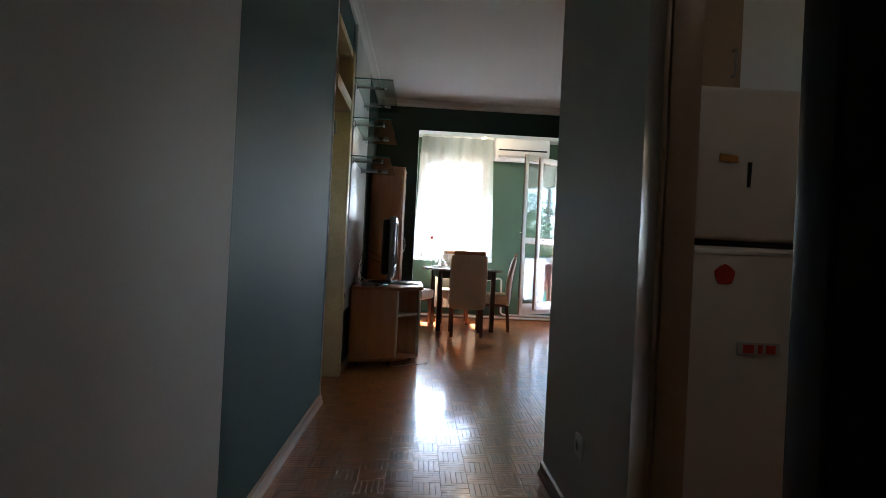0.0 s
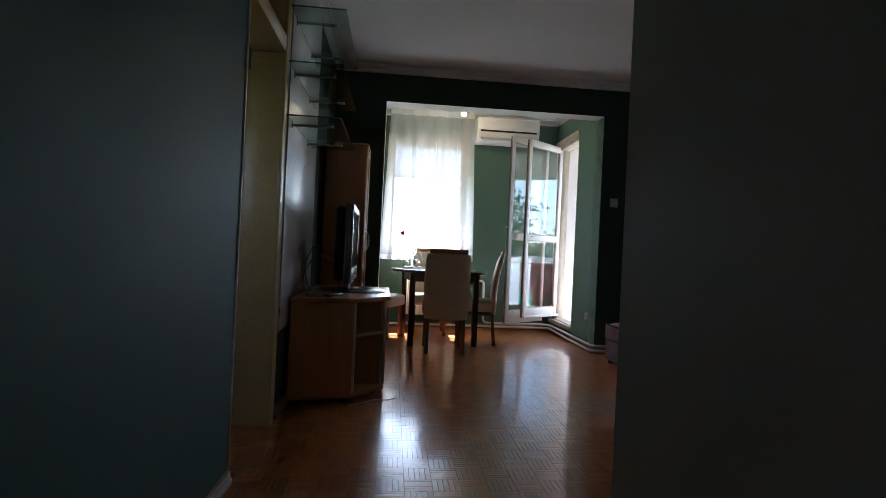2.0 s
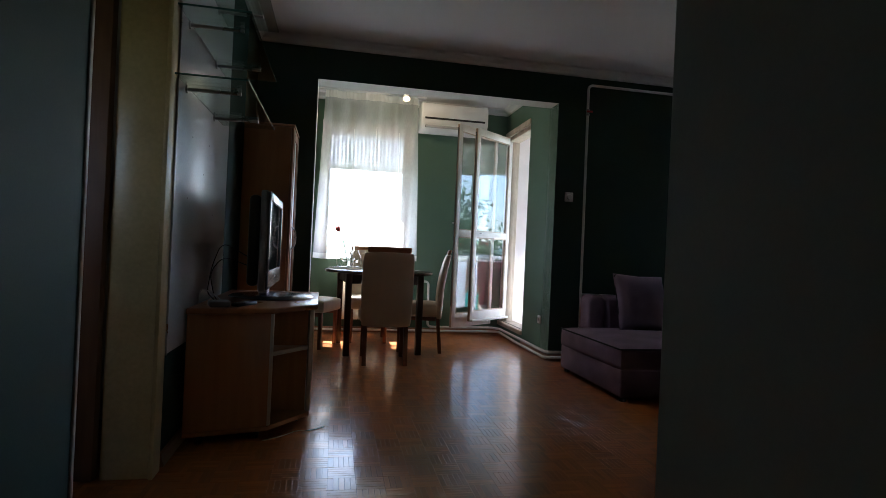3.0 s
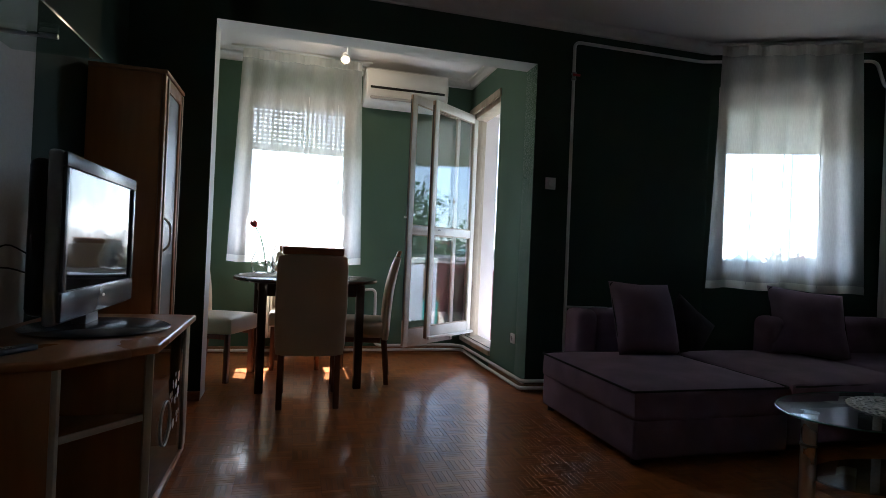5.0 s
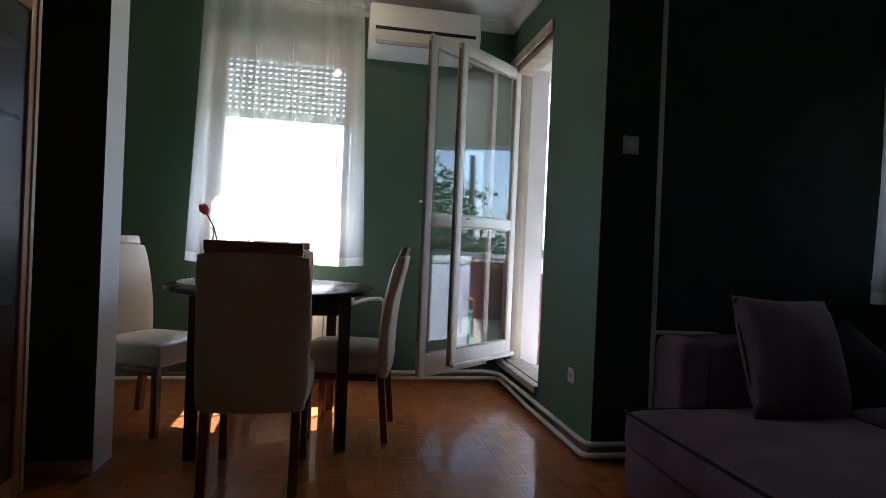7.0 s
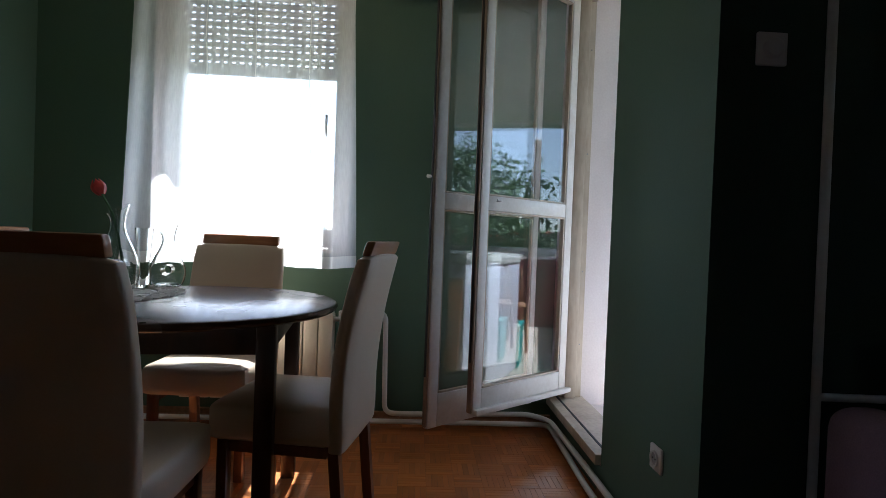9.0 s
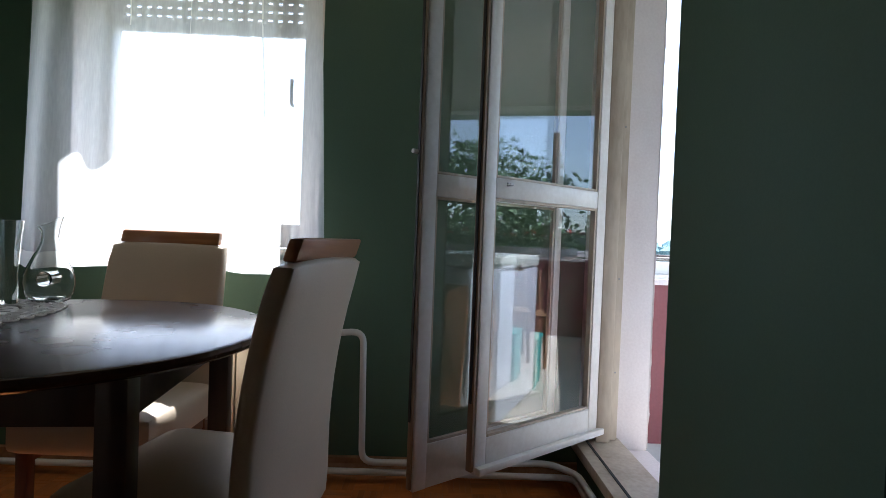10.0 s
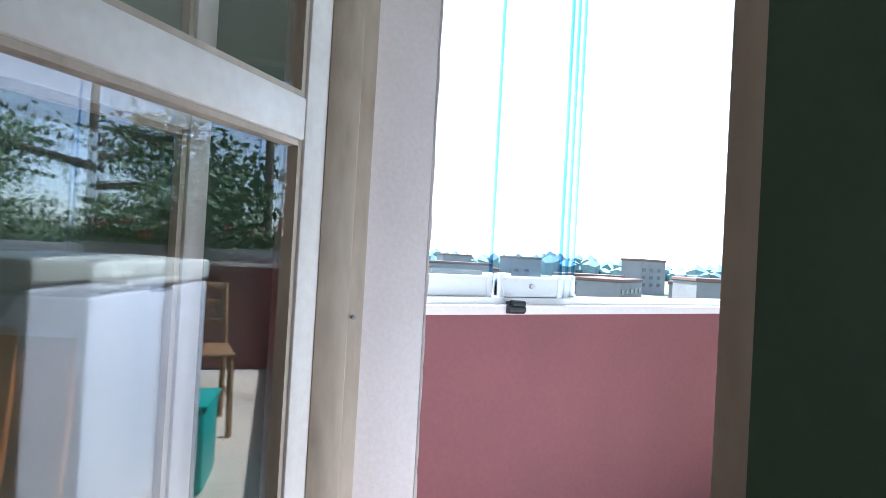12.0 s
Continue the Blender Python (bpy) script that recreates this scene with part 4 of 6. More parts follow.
def tulip():
    t = thing("tulip", pose(1.02, 7.80, TABLE_Z + 0.03), "single red tulip leaning in a glass carafe", "flower")
    path = [(0.03, 0.0, 0.0), (0.012, 0, 0.09), (0.0, 0, 0.17), (-0.028, 0, 0.27), (-0.07, 0, 0.345)]
    part("stem", tube(path, 0.004, 8), STEM, t)
    m = Matrix.Translation((-0.07, 0, 0.34)) @ Matrix.Rotation(radians(-24), 4, "Y")
    for k in range(6):
        bm = bmesh.new()
        n = 6
        rows = []
        for j in range(n + 1):
            h = j / n
            rad = 0.026 * math.sin(math.pi * (0.12 + 0.74 * h)) + (0.002 if k % 2 else 0)
            half = 0.62 * math.sin(math.pi * min(1, 0.15 + 0.8 * h)) + 0.04
            rows.append([bm.verts.new((rad * math.cos(k * 1.047 + half * q), rad * math.sin(k * 1.047 + half * q), 0.062 * h - 0.004 * abs(q))) for q in (-1, -0.5, 0, 0.5, 1)])
        for a, b in zip(rows, rows[1:]):
            for i in range(4):
                bm.faces.new((a[i], a[i + 1], b[i + 1], b[i]))
        part("petal", shift(bm, m), TULIP, t, smooth=180)
    leaf = bmesh.new()
    rows = []
    for j in range(8):
        h = j / 7
        w = 0.011 * math.sin(math.pi * (0.1 + 0.88 * h))
        rows.append([leaf.verts.new((0.02 - 0.03 * h, w * q + 0.006, 0.06 + 0.12 * h + 0.003 * abs(q))) for q in (-1, 0, 1)])
    for a, b in zip(rows, rows[1:]):
        for i in range(2):
            leaf.faces.new((a[i], a[i + 1], b[i + 1], b[i]))
    part("leaf", leaf, STEM, t, smooth=180)


tulip()


def radiator():
    t = thing("radiator", pose(0.98, YB - 0.2, 0.14), "cream enamelled sectional radiator under the window", "radiator")
    n, p = 10, 0.078
    for k in range(n):
        bm = box(k * p, k * p + p - 0.005, 0.0, 0.012, 0.03, 0.48, 0.005)
        box(k * p, k * p + p - 0.005, 0.07, 0.08, 0.03, 0.48, 0.004, bm=bm)
        box(k * p + p / 2 - 0.012, k * p + p / 2 + 0.007, 0.01, 0.072, 0.03, 0.47, bm=bm)
        box(k * p + 0.004, k * p + p - 0.009, -0.004, 0.08, 0.455, 0.5, 0.012, bm=bm)
        part("section", bm, RADIATOR, t)
    part("header", tube([(0, 0.04, 0.45), (n * p, 0.04, 0.45)], 0.02), RADIATOR, t)
    part("header", tube([(0, 0.04, 0.06), (n * p, 0.04, 0.06)], 0.02), RADIATOR, t)
    part("valve", tube([(n * p, 0.04, 0.45), (n * p + 0.05, 0.04, 0.45)], 0.014), CHROME, t, "chrome radiator valve")
    part("valve_head", lathe([(0, 0), (0.018, 0), (0.018, 0.03), (0.012, 0.035), (0, 0.035)], 12, None, (n * p + 0.035, 0.04, 0.462)), PLASTIC, t)
    for x in (0.1, n * p - 0.1):
        part("bracket", box(x, x + 0.02, 0.082, 0.198, 0.3, 0.42), RADIATOR, t)
    return t


radiator()
RADX, RADY = 0.98 + 0.78 + 0.05, YB - 0.16


def pipe(name, path, r, label, bend=0.05):
    return tagged(finish(name, tube(path, r, 12, None, bend), PIPE, None, "", 40), label, "pipe")


pipe("heating_pipe", [(RADX, RADY, 0.592), (1.9, RADY, 0.625), (2.025, RADY, 0.635), (2.035, RADY, 0.10), (2.14, RADY + 0.02, 0.09), (2.82, RADY + 0.06, 0.09), (XR - 0.05, YB - 0.2, 0.09), (XR - 0.035, DY0, 0.085), (XR - 0.035, YA - 0.03, 0.085), (XR + 0.35, YA - 0.035, 0.085)], 0.0135, "white painted heating pipe from the radiator along the skirting")
pipe("heating_pipe", [(0.2, RADY + 0.03, 0.045), (2.88, RADY + 0.03, 0.045), (XR - 0.04, YB - 0.16, 0.045), (XR - 0.062, DY0, 0.04), (XR - 0.062, YA - 0.055, 0.04), (XR + 0.35, YA - 0.06, 0.04)], 0.0135, "white painted return pipe along the skirting")
pipe("riser_pipe", [(3.265, YA - 0.03, 0.0), (3.25, YA - 0.03, 2.665), (4.40, YA - 0.03, 2.665), (DC.x + DU.x * 1.2 - 0.02, DC.y + DU.y * 1.2 - 0.04, 2.66), (DC.x + DU.x * 1.24, DC.y + DU.y * 1.24 - 0.05, 2.45), (DC.x + DU.x * 1.32, DC.y + DU.y * 1.32 - 0.06, 2.45)], 0.0125, "white painted riser pipe running up and along the wall")
pipe("branch_pipe", [(3.262, YA - 0.03, 0.645), (3.62, YA - 0.03, 0.64)], 0.011, "short white branch pipe behind the sofa", 0)
pipe("thick_riser", [(DC.x + DU.x * 1.27, DC.y + DU.y * 1.27 - 0.06, 0.0), (DC.x + DU.x * 1.27, DC.y + DU.y * 1.27 - 0.06, CEIL - 0.08)], 0.03, "thick white riser pipe beside the sofa window", 0)


def valve():
    t = thing("pipe_valve", pose(3.252, YA - 0.03, 2.40), "small shut-off valve with a red handle on the riser", "valve")
    part("body", lathe([(0.0, -0.03), (0.019, -0.03), (0.019, -0.015), (0.015, -0.01), (0.015, 0.01), (0.019, 0.015), (0.019, 0.03), (0, 0.03)], 12), DULLMETAL, t)
    part("stem", tube([(0, -0.014, 0), (0, -0.04, 0)], 0.006), DULLMETAL, t)
    part("handle", box(-0.03, 0.03, -0.05, -0.04, -0.009, 0.009, 0.003), MAGRED, t, "red lever")


valve()


def thermostat():
    t = thing("thermostat", pose(3.107, YA, 1.577), "square white wall switch with a round dial", "switch")
    part("plate", box(-0.042, 0.042, -0.012, -0.0005, -0.045, 0.045, 0.004), PLASTIC, t)
    part("dial", shift(lathe([(0, 0), (0.027, 0), (0.026, 0.012), (0.022, 0.015), (0, 0.015)], 20), Matrix.Translation((0, -0.012, 0)) @ Matrix.Rotation(radians(90), 4, "X")), PLASTIC, t)


thermostat()


def socket(m, label):
    t = thing("power_socket", m, label, "socket")
    part("plate", box(-0.04, 0.04, -0.011, -0.0005, -0.04, 0.04, 0.005), PLASTIC, t)
    ring = Matrix.Translation((0, -0.011, 0)) @ Matrix.Rotation(radians(90), 4, "X")
    part("rim", shift(lathe([(0.021, 0), (0.026, 0), (0.026, 0.006), (0.021, 0.006), (0.021, 0)], 20), ring), PLASTIC, t)
    part("well", shift(lathe([(0, 0.0006), (0.0205, 0.0006), (0.0205, 0.002), (0, 0.002)], 20), ring), GREYPLASTIC, t)
    for x in (-0.009, 0.009):
        part("contact_hole", shift(tube([(x, 0, 0.002), (x, 0, 0.004)], 0.003, 8), ring), BLACKPLASTIC, t)
    return t


sk = socket(pose(XR, 7.313, 0.36, 0, 0, -90), "white wall socket on the green alcove wall")
tagged(copy_thing(sk, pose(HALLX, 2.30, 0.325, 0, 0, -90)), "white wall socket on the pale hall wall")


def air_conditioner():
    t = thing("air_conditioner", pose(1.835, 8.68, 2.41), "white split air conditioner high on the alcove wall", "air conditioner")
    w, d, h = 0.797, 0.335, 0.31
    bm = bmesh.new()
    prof = [(-0.0015, 0.0), (-0.19, 0.0), (-0.255, 0.035), (-0.285, 0.075), (-0.3, 0.13), (-0.3, 0.27), (-0.28, 0.305), (-0.22, 0.31), (-0.0015, 0.31)]
    rows = [[bm.verts.new((x, y, z)) for y, z in prof] for x in (0, 0.012, w - 0.012, w)]
    for k in (0, 3):
        for v, (y, z) in zip(rows[k], prof):
            v.co.y = -0.0015 + (y + 0.0015) * 0.965
            v.co.z = 0.155 + (z - 0.155) * 0.965
    k = len(prof)
    for a, b in zip(rows, rows[1:]):
        for i in range(k):
            bm.faces.new((a[i], b[i], b[(i + 1) % k], a[(i + 1) % k]))
    bm.faces.new(rows[0])
    bm.faces.new(rows[-1][::-1])
    bmesh.ops.recalc_face_normals(bm, faces=bm.faces[:])
    part("body", bm, PLASTIC, t, "white plastic housing")
    # Black strips and a greyed louvre stand in for shade in gap and outlet
    part("panel_gap", box(0.04, w - 0.04, -0.303, -0.298, 0.118, 0.14), BLACKPLASTIC, t, "black strip for the shaded gap under the front panel")
    part("louvre", shift(box(0.05, w - 0.05, -0.035, 0.035, -0.004, 0.004, 0.003), Matrix.Translation((0, -0.274, 0.046)) @ Matrix.Rotation(radians(48), 4, "X")), GREYPLASTIC, t, "air louvre, greyed for the shade below")
    part("outlet", shift(box(0.045, w - 0.045, -0.04, 0.04, -0.003, 0.003), Matrix.Translation((0, -0.262, 0.052)) @ Matrix.Rotation(radians(48), 4, "X")), BLACKPLASTIC, t, "black sheet for the shaded air outlet")
    for k in range(7):
        part("grille_bar", box(0.05, w - 0.05, -0.26 + k * 0.034, -0.25 + k * 0.034, 0.3095, 0.314), GREYPLASTIC, t)
    return t


air_conditioner()


def spot_lamp():
    t = thing("spot_lamp", pose(1.62, 8.06, ACEIL), "small ceiling spot lamp with a lit bulb", "lamp")
    part("base", lathe([(0, 0), (0.06, 0), (0.06, -0.012), (0.04, -0.03), (0, -0.032)][::-1], 24), CHROME, t, "round metal base")
    part("arm", tube([(0, 0, -0.02), (0, 0, -0.07), (-0.012, -0.01, -0.095)], 0.006, 8, None, 0.01), CHROME, t)
    head = Matrix.Translation((-0.015, -0.02, -0.115)) @ Matrix.Rotation(radians(-32), 4, "X") @ Matrix.Scale(1.15, 4)
    part("cup", shift(lathe([(0.012, 0.02), (0.022, 0.015), (0.034, -0.03), (0.037, -0.05), (0.034, -0.05), (0.03, -0.03), (0.018, 0.01), (0.012, 0.012), (0.012, 0.02)], 18), head), CHROME, t, "metal cup")
    part("bulb", shift(lathe([(0, -0.062), (0.02, -0.055), (0.03, -0.04), (0.026, -0.015), (0.012, 0.005), (0, 0.008)], 16), head), BULB, t, "lit warm bulb")
    return t


spot_lamp()
lamp("spot_lamp_light", "POINT", pose(1.60, 7.91, ACEIL - 0.2), 0.7, (1.0, 0.72, 0.42), size=0.03)

# ---- living room: television side ----


def tv_unit():
    z1 = 0.675
    t = thing("tv_cabinet", pose(0, 0, 0), "beech laminate television cabinet with an open shelf and a glass door", "cabinet")
    A, B, C, D, E = (0.235, 4.93), (0.615, 5.02), (0.815, 5.27), (0.795, 6.05), (0.235, 6.05)
    grow = [(0.232, 4.905), (0.628, 4.995), (0.84, 5.255), (0.822, 6.07), (0.232, 6.07)]
    part("top", prism(grow, z1 - 0.03, z1, 0.008, 3), BEECHTOP, t, "rounded beech laminate top")
    part("bottom", prism([A, B, C, D, E], 0.045, 0.068, 0.002), BEECHTOP, t)

    def panel(name, p, q, z0, zz, th, mat, label=""):
        u = Vector((q[0] - p[0], q[1] - p[1]))
        n = Vector((-u.y, u.x)).normalized() * th
        part(name, prism([p, q, (q[0] + n.x, q[1] + n.y), (p[0] + n.x, p[1] + n.y)], z0, zz, 0.0015), mat, t, label)

    panel("side_panel", A, B, 0.07, z1 - 0.032, 0.018, BEECH)
    panel("side_panel", (D[0] - 0.03, D[1]), E, 0.07, z1 - 0.032, 0.018, BEECH)
    panel("back_panel", (0.236, 6.02), (0.236, 4.96), 0.07, z1 - 0.032, 0.008, BEECH)
    part("corner_post", prism([(0.606, 5.022), (0.628, 5.03), (0.63, 5.05), (0.612, 5.056)], 0.07, z1 - 0.032, 0.002), EDGE, t, "pale edge strip")
    part("corner_post", prism([(0.798, 5.268), (0.818, 5.282), (0.814, 5.305), (0.79, 5.305)], 0.07, z1 - 0.032, 0.002), EDGE, t, "pale edge strip")
    part("divider", prism([(0.25, 5.29), (0.788, 5.29), (0.788, 5.308), (0.25, 5.308)], 0.07, z1 - 0.032, 0.0015), BEECH, t)
    part("shelf", prism([(0.25, 4.962), (0.6, 5.045), (0.785, 5.27), (0.785, 5.288), (0.25, 5.288)], 0.42, 0.438, 0.002), BEECHTOP, t)
    part("shelf_edge", prism([(0.606, 5.05), (0.612, 5.046), (0.796, 5.272), (0.79, 5.278)], 0.418, 0.44, 0.001), EDGE, t, "pale shelf edge")
    part("shelf", box(0.25, 0.74, 5.31, 6.03, 0.38, 0.398, 0.002), BEECHTOP, t)
    part("door_stile", box(0.783, 0.801, 5.96, 6.045, 0.075, z1 - 0.036, 0.003), EDGE, t, "pale door stile")
    pane = part("glass_door", box(0.789, 0.794, 5.31, 5.955, 0.08, z1 - 0.04), TABLEGLASS, t, "clear glass door with white flower stickers")
    rnd = random.Random(4)
    for k in range(22):
        cy, cz, r = 5.78 + rnd.uniform(-0.09, 0.09), 0.36 + rnd.uniform(-0.13, 0.12), rnd.uniform(0.008, 0.02)
        fl = bmesh.new()
        for p in range(5):
            a = 2 * math.pi * p / 5 + k
            lathe([(0, 0), (r * 0.55, 0.0003), (0, 0.0006)], 8, fl, (r * 0.6 * math.cos(a), r * 0.6 * math.sin(a), 0))
        part("sticker", shift(fl, Matrix.Translation((0.7945, cy, cz)) @ Matrix.Rotation(radians(90), 4, "Y")), PLASTIC, pane, "white flower sticker", None)
    ringb = tube([(0.797, 5.62 + 0.085 * math.cos(a), 0.3 + 0.085 * math.sin(a)) for a in [2 * math.pi * k / 28 for k in range(29)]], 0.004, 6)
    part("sticker_ring", ringb, PLASTIC, pane, "white ring sticker")
    for x, y in ((0.3, 5.0), (0.56, 5.06), (0.74, 5.32), (0.74, 5.98), (0.3, 5.98)):
        part("caster", tube([(x - 0.012, y, 0.022), (x + 0.012, y, 0.022)], 0.0215, 12), BLACKPLASTIC, t)
    return t


tv_unit()


def television():
    t = thing("television", pose(0.55, 5.605, 0.675, 0, 0, 1), "flat dark grey television on an oval foot, switched off", "television")
    w = 0.415
    part("back", box(-0.105, -0.042, -w + 0.03, w - 0.03, 0.09, 0.59, 0.025, 3), BLACKPLASTIC, t, "black rear housing")
    part("side_frame", box(-0.041, -0.002, -w, w, 0.065, 0.615, 0.012, 3), TVSIDE, t, "silver-grey frame")
    bez = box(-0.001, 0.012, -w + 0.006, w - 0.006, 0.565, 0.61, 0.005)
    box(-0.001, 0.012, -w + 0.006, w - 0.006, 0.075, 0.17, 0.005, bm=bez)
    box(-0.001, 0.012, -w + 0.006, -w + 0.045, 0.171, 0.564, 0.005, bm=bez)
    box(-0.001, 0.012, w - 0.045, w - 0.006, 0.171, 0.564, 0.005, bm=bez)
    part("bezel", bez, TVBEZEL, t, "dark glossy bezel with a speaker bar")
    part("screen", box(-0.0008, 0.003, -w + 0.046, w - 0.046, 0.172, 0.563), SCREEN, t, "black reflecting screen")
    part("trim_line", box(0.0125, 0.0145, -w + 0.02, w - 0.02, 0.163, 0.168), TVSIDE, t)
    part("badge", shift(lathe([(0, 0), (0.016, 0.0005), (0.014, 0.002), (0, 0.002)], 16, squash=0.4), Matrix.Translation((0.0122, 0.0, 0.13)) @ Matrix.Rotation(radians(90), 4, "Y") @ Matrix.Rotation(radians(90), 4, "Z")), CHROME, t, "plain oval badge")
    part("neck", box(-0.07, -0.02, -0.07, 0.07, 0.015, 0.09, 0.01), TVSIDE, t)
    part("foot", lathe([(0, 0.001), (0.24, 0.001), (0.25, 0.006), (0.235, 0.014), (0.1, 0.026), (0, 0.028)], 40, None, (0.0, 0, 0), 1.0), TVBEZEL, t, "glossy oval foot")
    foot = t.children[-1]
    foot.scale = (0.46, 0.62, 1)
    return t


television()


def small_boxes():
    t = thing("set_top_box", pose(0.36, 5.02, 0.675, 0, 0, 20), "small grey router box on the cabinet", "router")
    part("case", box(-0.05, 0.05, -0.035, 0.035, 0.001, 0.032, 0.008), GREYPLASTIC, t)
    part("foot_pad", box(-0.04, 0.04, -0.03, 0.03, 0, 0.001), BLACKPLASTIC, t)
    r = thing("remote_control", pose(0.47, 5.1, 0.675, 0, 0, 65), "black remote control on the cabinet", "remote control")
    part("case", box(-0.085, 0.085, -0.022, 0.022, 0.0, 0.018, 0.006), BLACKPLASTIC, r)
    for k in range(12):
        part("button", box(-0.06 + 0.022 * (k // 3), -0.048 + 0.022 * (k // 3), -0.014 + 0.011 * (k % 3), -0.006 + 0.011 * (k % 3), 0.018, 0.0195), GREYPLASTIC, r)


small_boxes()
for nm, path, mat, lab in (("cable", [(0.37, 5.05, 0.70), (0.29, 5.05, 0.76), (0.24, 5.12, 0.74), (0.225, 5.2, 0.6), (0.222, 5.25, 0.4)], PLASTIC, "thin white cable behind the cabinet"),
                           ("cable", [(0.46, 5.5, 0.85), (0.3, 5.4, 0.92), (0.25, 5.3, 0.83), (0.3, 5.2, 0.70), (0.36, 5.08, 0.69)], BLACKPLASTIC, "black cable from the television"),
                           ("cable", [(0.46, 5.45, 0.9), (0.27, 5.5, 1.0), (0.23, 5.45, 0.86), (0.24, 5.3, 0.72), (0.33, 5.1, 0.69)], BLACKPLASTIC, "black cable from the television"),
                           ("cable", [(0.6, 5.0, 0.004), (0.7, 5.06, 0.006), (0.76, 5.15, 0.004), (0.83, 5.14, 0.004), (0.9, 5.2, 0.004)], PLASTIC, "thin white cable on the floor under the cabinet")):
    tagged(finish(nm, tube(path, 0.003, 8, None, 0.06), mat, None, "", 60), lab, "cable")


def wall_board():
    t = thing("wall_board", pose(0, 0, 0), "white laminate board on the wall carrying glass shelves", "wall panel")
    part("board", box(XL + 0.002, XL + 0.018, 4.665, 5.82, 0.5, 2.74, 0.002), PANEL, t)
    part("edge_profile", box(XL + 0.002, XL + 0.024, 4.662, 4.664, 0.5, 2.74), BLACKPLASTIC, t, "dark metal edge profile")
    part("edge_profile", box(XL + 0.002, XL + 0.026, 4.655, 4.661, 0.5, 2.74, 0.001), CHROME, t, "steel edge profile")
    for y, z in ((4.9, 1.2), (5.2, 1.35), (5.45, 1.15), (4.95, 1.5), (5.3, 1.52)):
        part("screw_hole", shift(tube([(0, 0, 0), (0.001, 0, 0)], 0.004, 8), Matrix.Translation((XL + 0.018, y, z))), BLACKPLASTIC, t)
    return t


wall_board()


def glass_shelf(z):
    t = thing("glass_shelf", pose(XL + 0.018, 4.6, z), "greenish glass shelf on two steel brackets", "shelf", "glass shelves on the wall board")
    p = part("glass", box(0.004, 0.30, 0.0, 1.02, 0.0, 0.008), SHELFGLASS, t, smooth=None)
    e = bmesh.new()
    box(0.3002, 0.3012, 0.0, 1.02, 0.0, 0.008, bm=e)
    box(0.004, 0.3, -0.001, -0.0002, 0.0, 0.008, bm=e)
    part("polished_edge", e, SHELFEDGE, t, "dark green polished edge", None)
    for y in (0.2, 0.78):
        part("bracket", tube([(0.001, y, -0.009), (0.24, y, -0.009)], 0.0085, 10), CHROME, t, "steel rod bracket")
        part("flange", tube([(0.0005, y, -0.009), (0.008, y, -0.009)], 0.018, 14), CHROME, t)
    return t


for z in (1.70, 1.995, 2.30):
    glass_shelf(z)


def tall_cabinet():
    t = thing("tall_cabinet", pose(0, 0, 0), "tall narrow beech laminate cabinet with a glazed door", "cabinet")
    x0, x1, y0, y1, h = 0.222, 0.58, 6.365, 6.80, 1.90
    part("side_panel", box(x0, x1 - 0.02, y0, y0 + 0.018, 0.02, h - 0.022, 0.002), BEECH, t)
    part("side_panel", box(x0, x1 - 0.02, y1 - 0.018, y1, 0.02, h - 0.022, 0.002), BEECH, t)
    part("back_panel", box(x0, x0 + 0.006, y0 + 0.019, y1 - 0.019, 0.05, h - 0.022), BEECH, t)
    part("top", box(x0, x1 + 0.008, y0 - 0.01, y1 + 0.01, h - 0.02, h, 0.004), BEECHTOP, t)
    part("plinth", box(x0, x1 - 0.03, y0 + 0.019, y1 - 0.019, 0.0, 0.05, 0.002), BEECH, t)
    for z in (0.4, 0.75, 1.1, 1.42, 1.68):
        part("shelf", box(x0 + 0.007, x1 - 0.05, y0 + 0.019, y1 - 0.019, z, z + 0.016, 0.001), BEECHTOP, t)
    d = part("door", box(x1 - 0.018, x1, y0, y0 + 0.065, 0.055, h - 0.024, 0.003), BEECH, t, "framed glass door")
    part("door_stile", box(x1 - 0.018, x1, y1 - 0.065, y1, 0.055, h - 0.024, 0.003), BEECH, d)
    part("door_rail", box(x1 - 0.018, x1, y0 + 0.066, y1 - 0.066, 0.055, 0.13, 0.003), BEECH, d)
    part("door_rail", box(x1 - 0.018, x1, y0 + 0.066, y1 - 0.066, h - 0.09, h - 0.024, 0.003), BEECH, d)
    part("pale_edge", box(x1 - 0.0005, x1 + 0.006, y0 + 0.045, y0 + 0.068, 0.06, h - 0.03, 0.002), EDGE, d, "pale edge strip")
    part("pale_edge", box(x1 - 0.0005, x1 + 0.006, y1 - 0.03, y1 - 0.008, 0.06, h - 0.03, 0.002), EDGE, d, "pale edge strip")
    part("door_pane", box(x1 - 0.012, x1 - 0.008, y0 + 0.067, y1 - 0.067, 0.131, h - 0.091), CABINETPANE, d)
    part("handle", tube([(x1, 6.44, 0.96), (x1 + 0.035, 6.44, 0.99), (x1 + 0.04, 6.44, 1.05), (x1 + 0.035, 6.44, 1.11), (x1, 6.44, 1.14)], 0.006, 8, None, 0.03), CHROME, d, "bowed steel handle")
    return t


tall_cabinet()

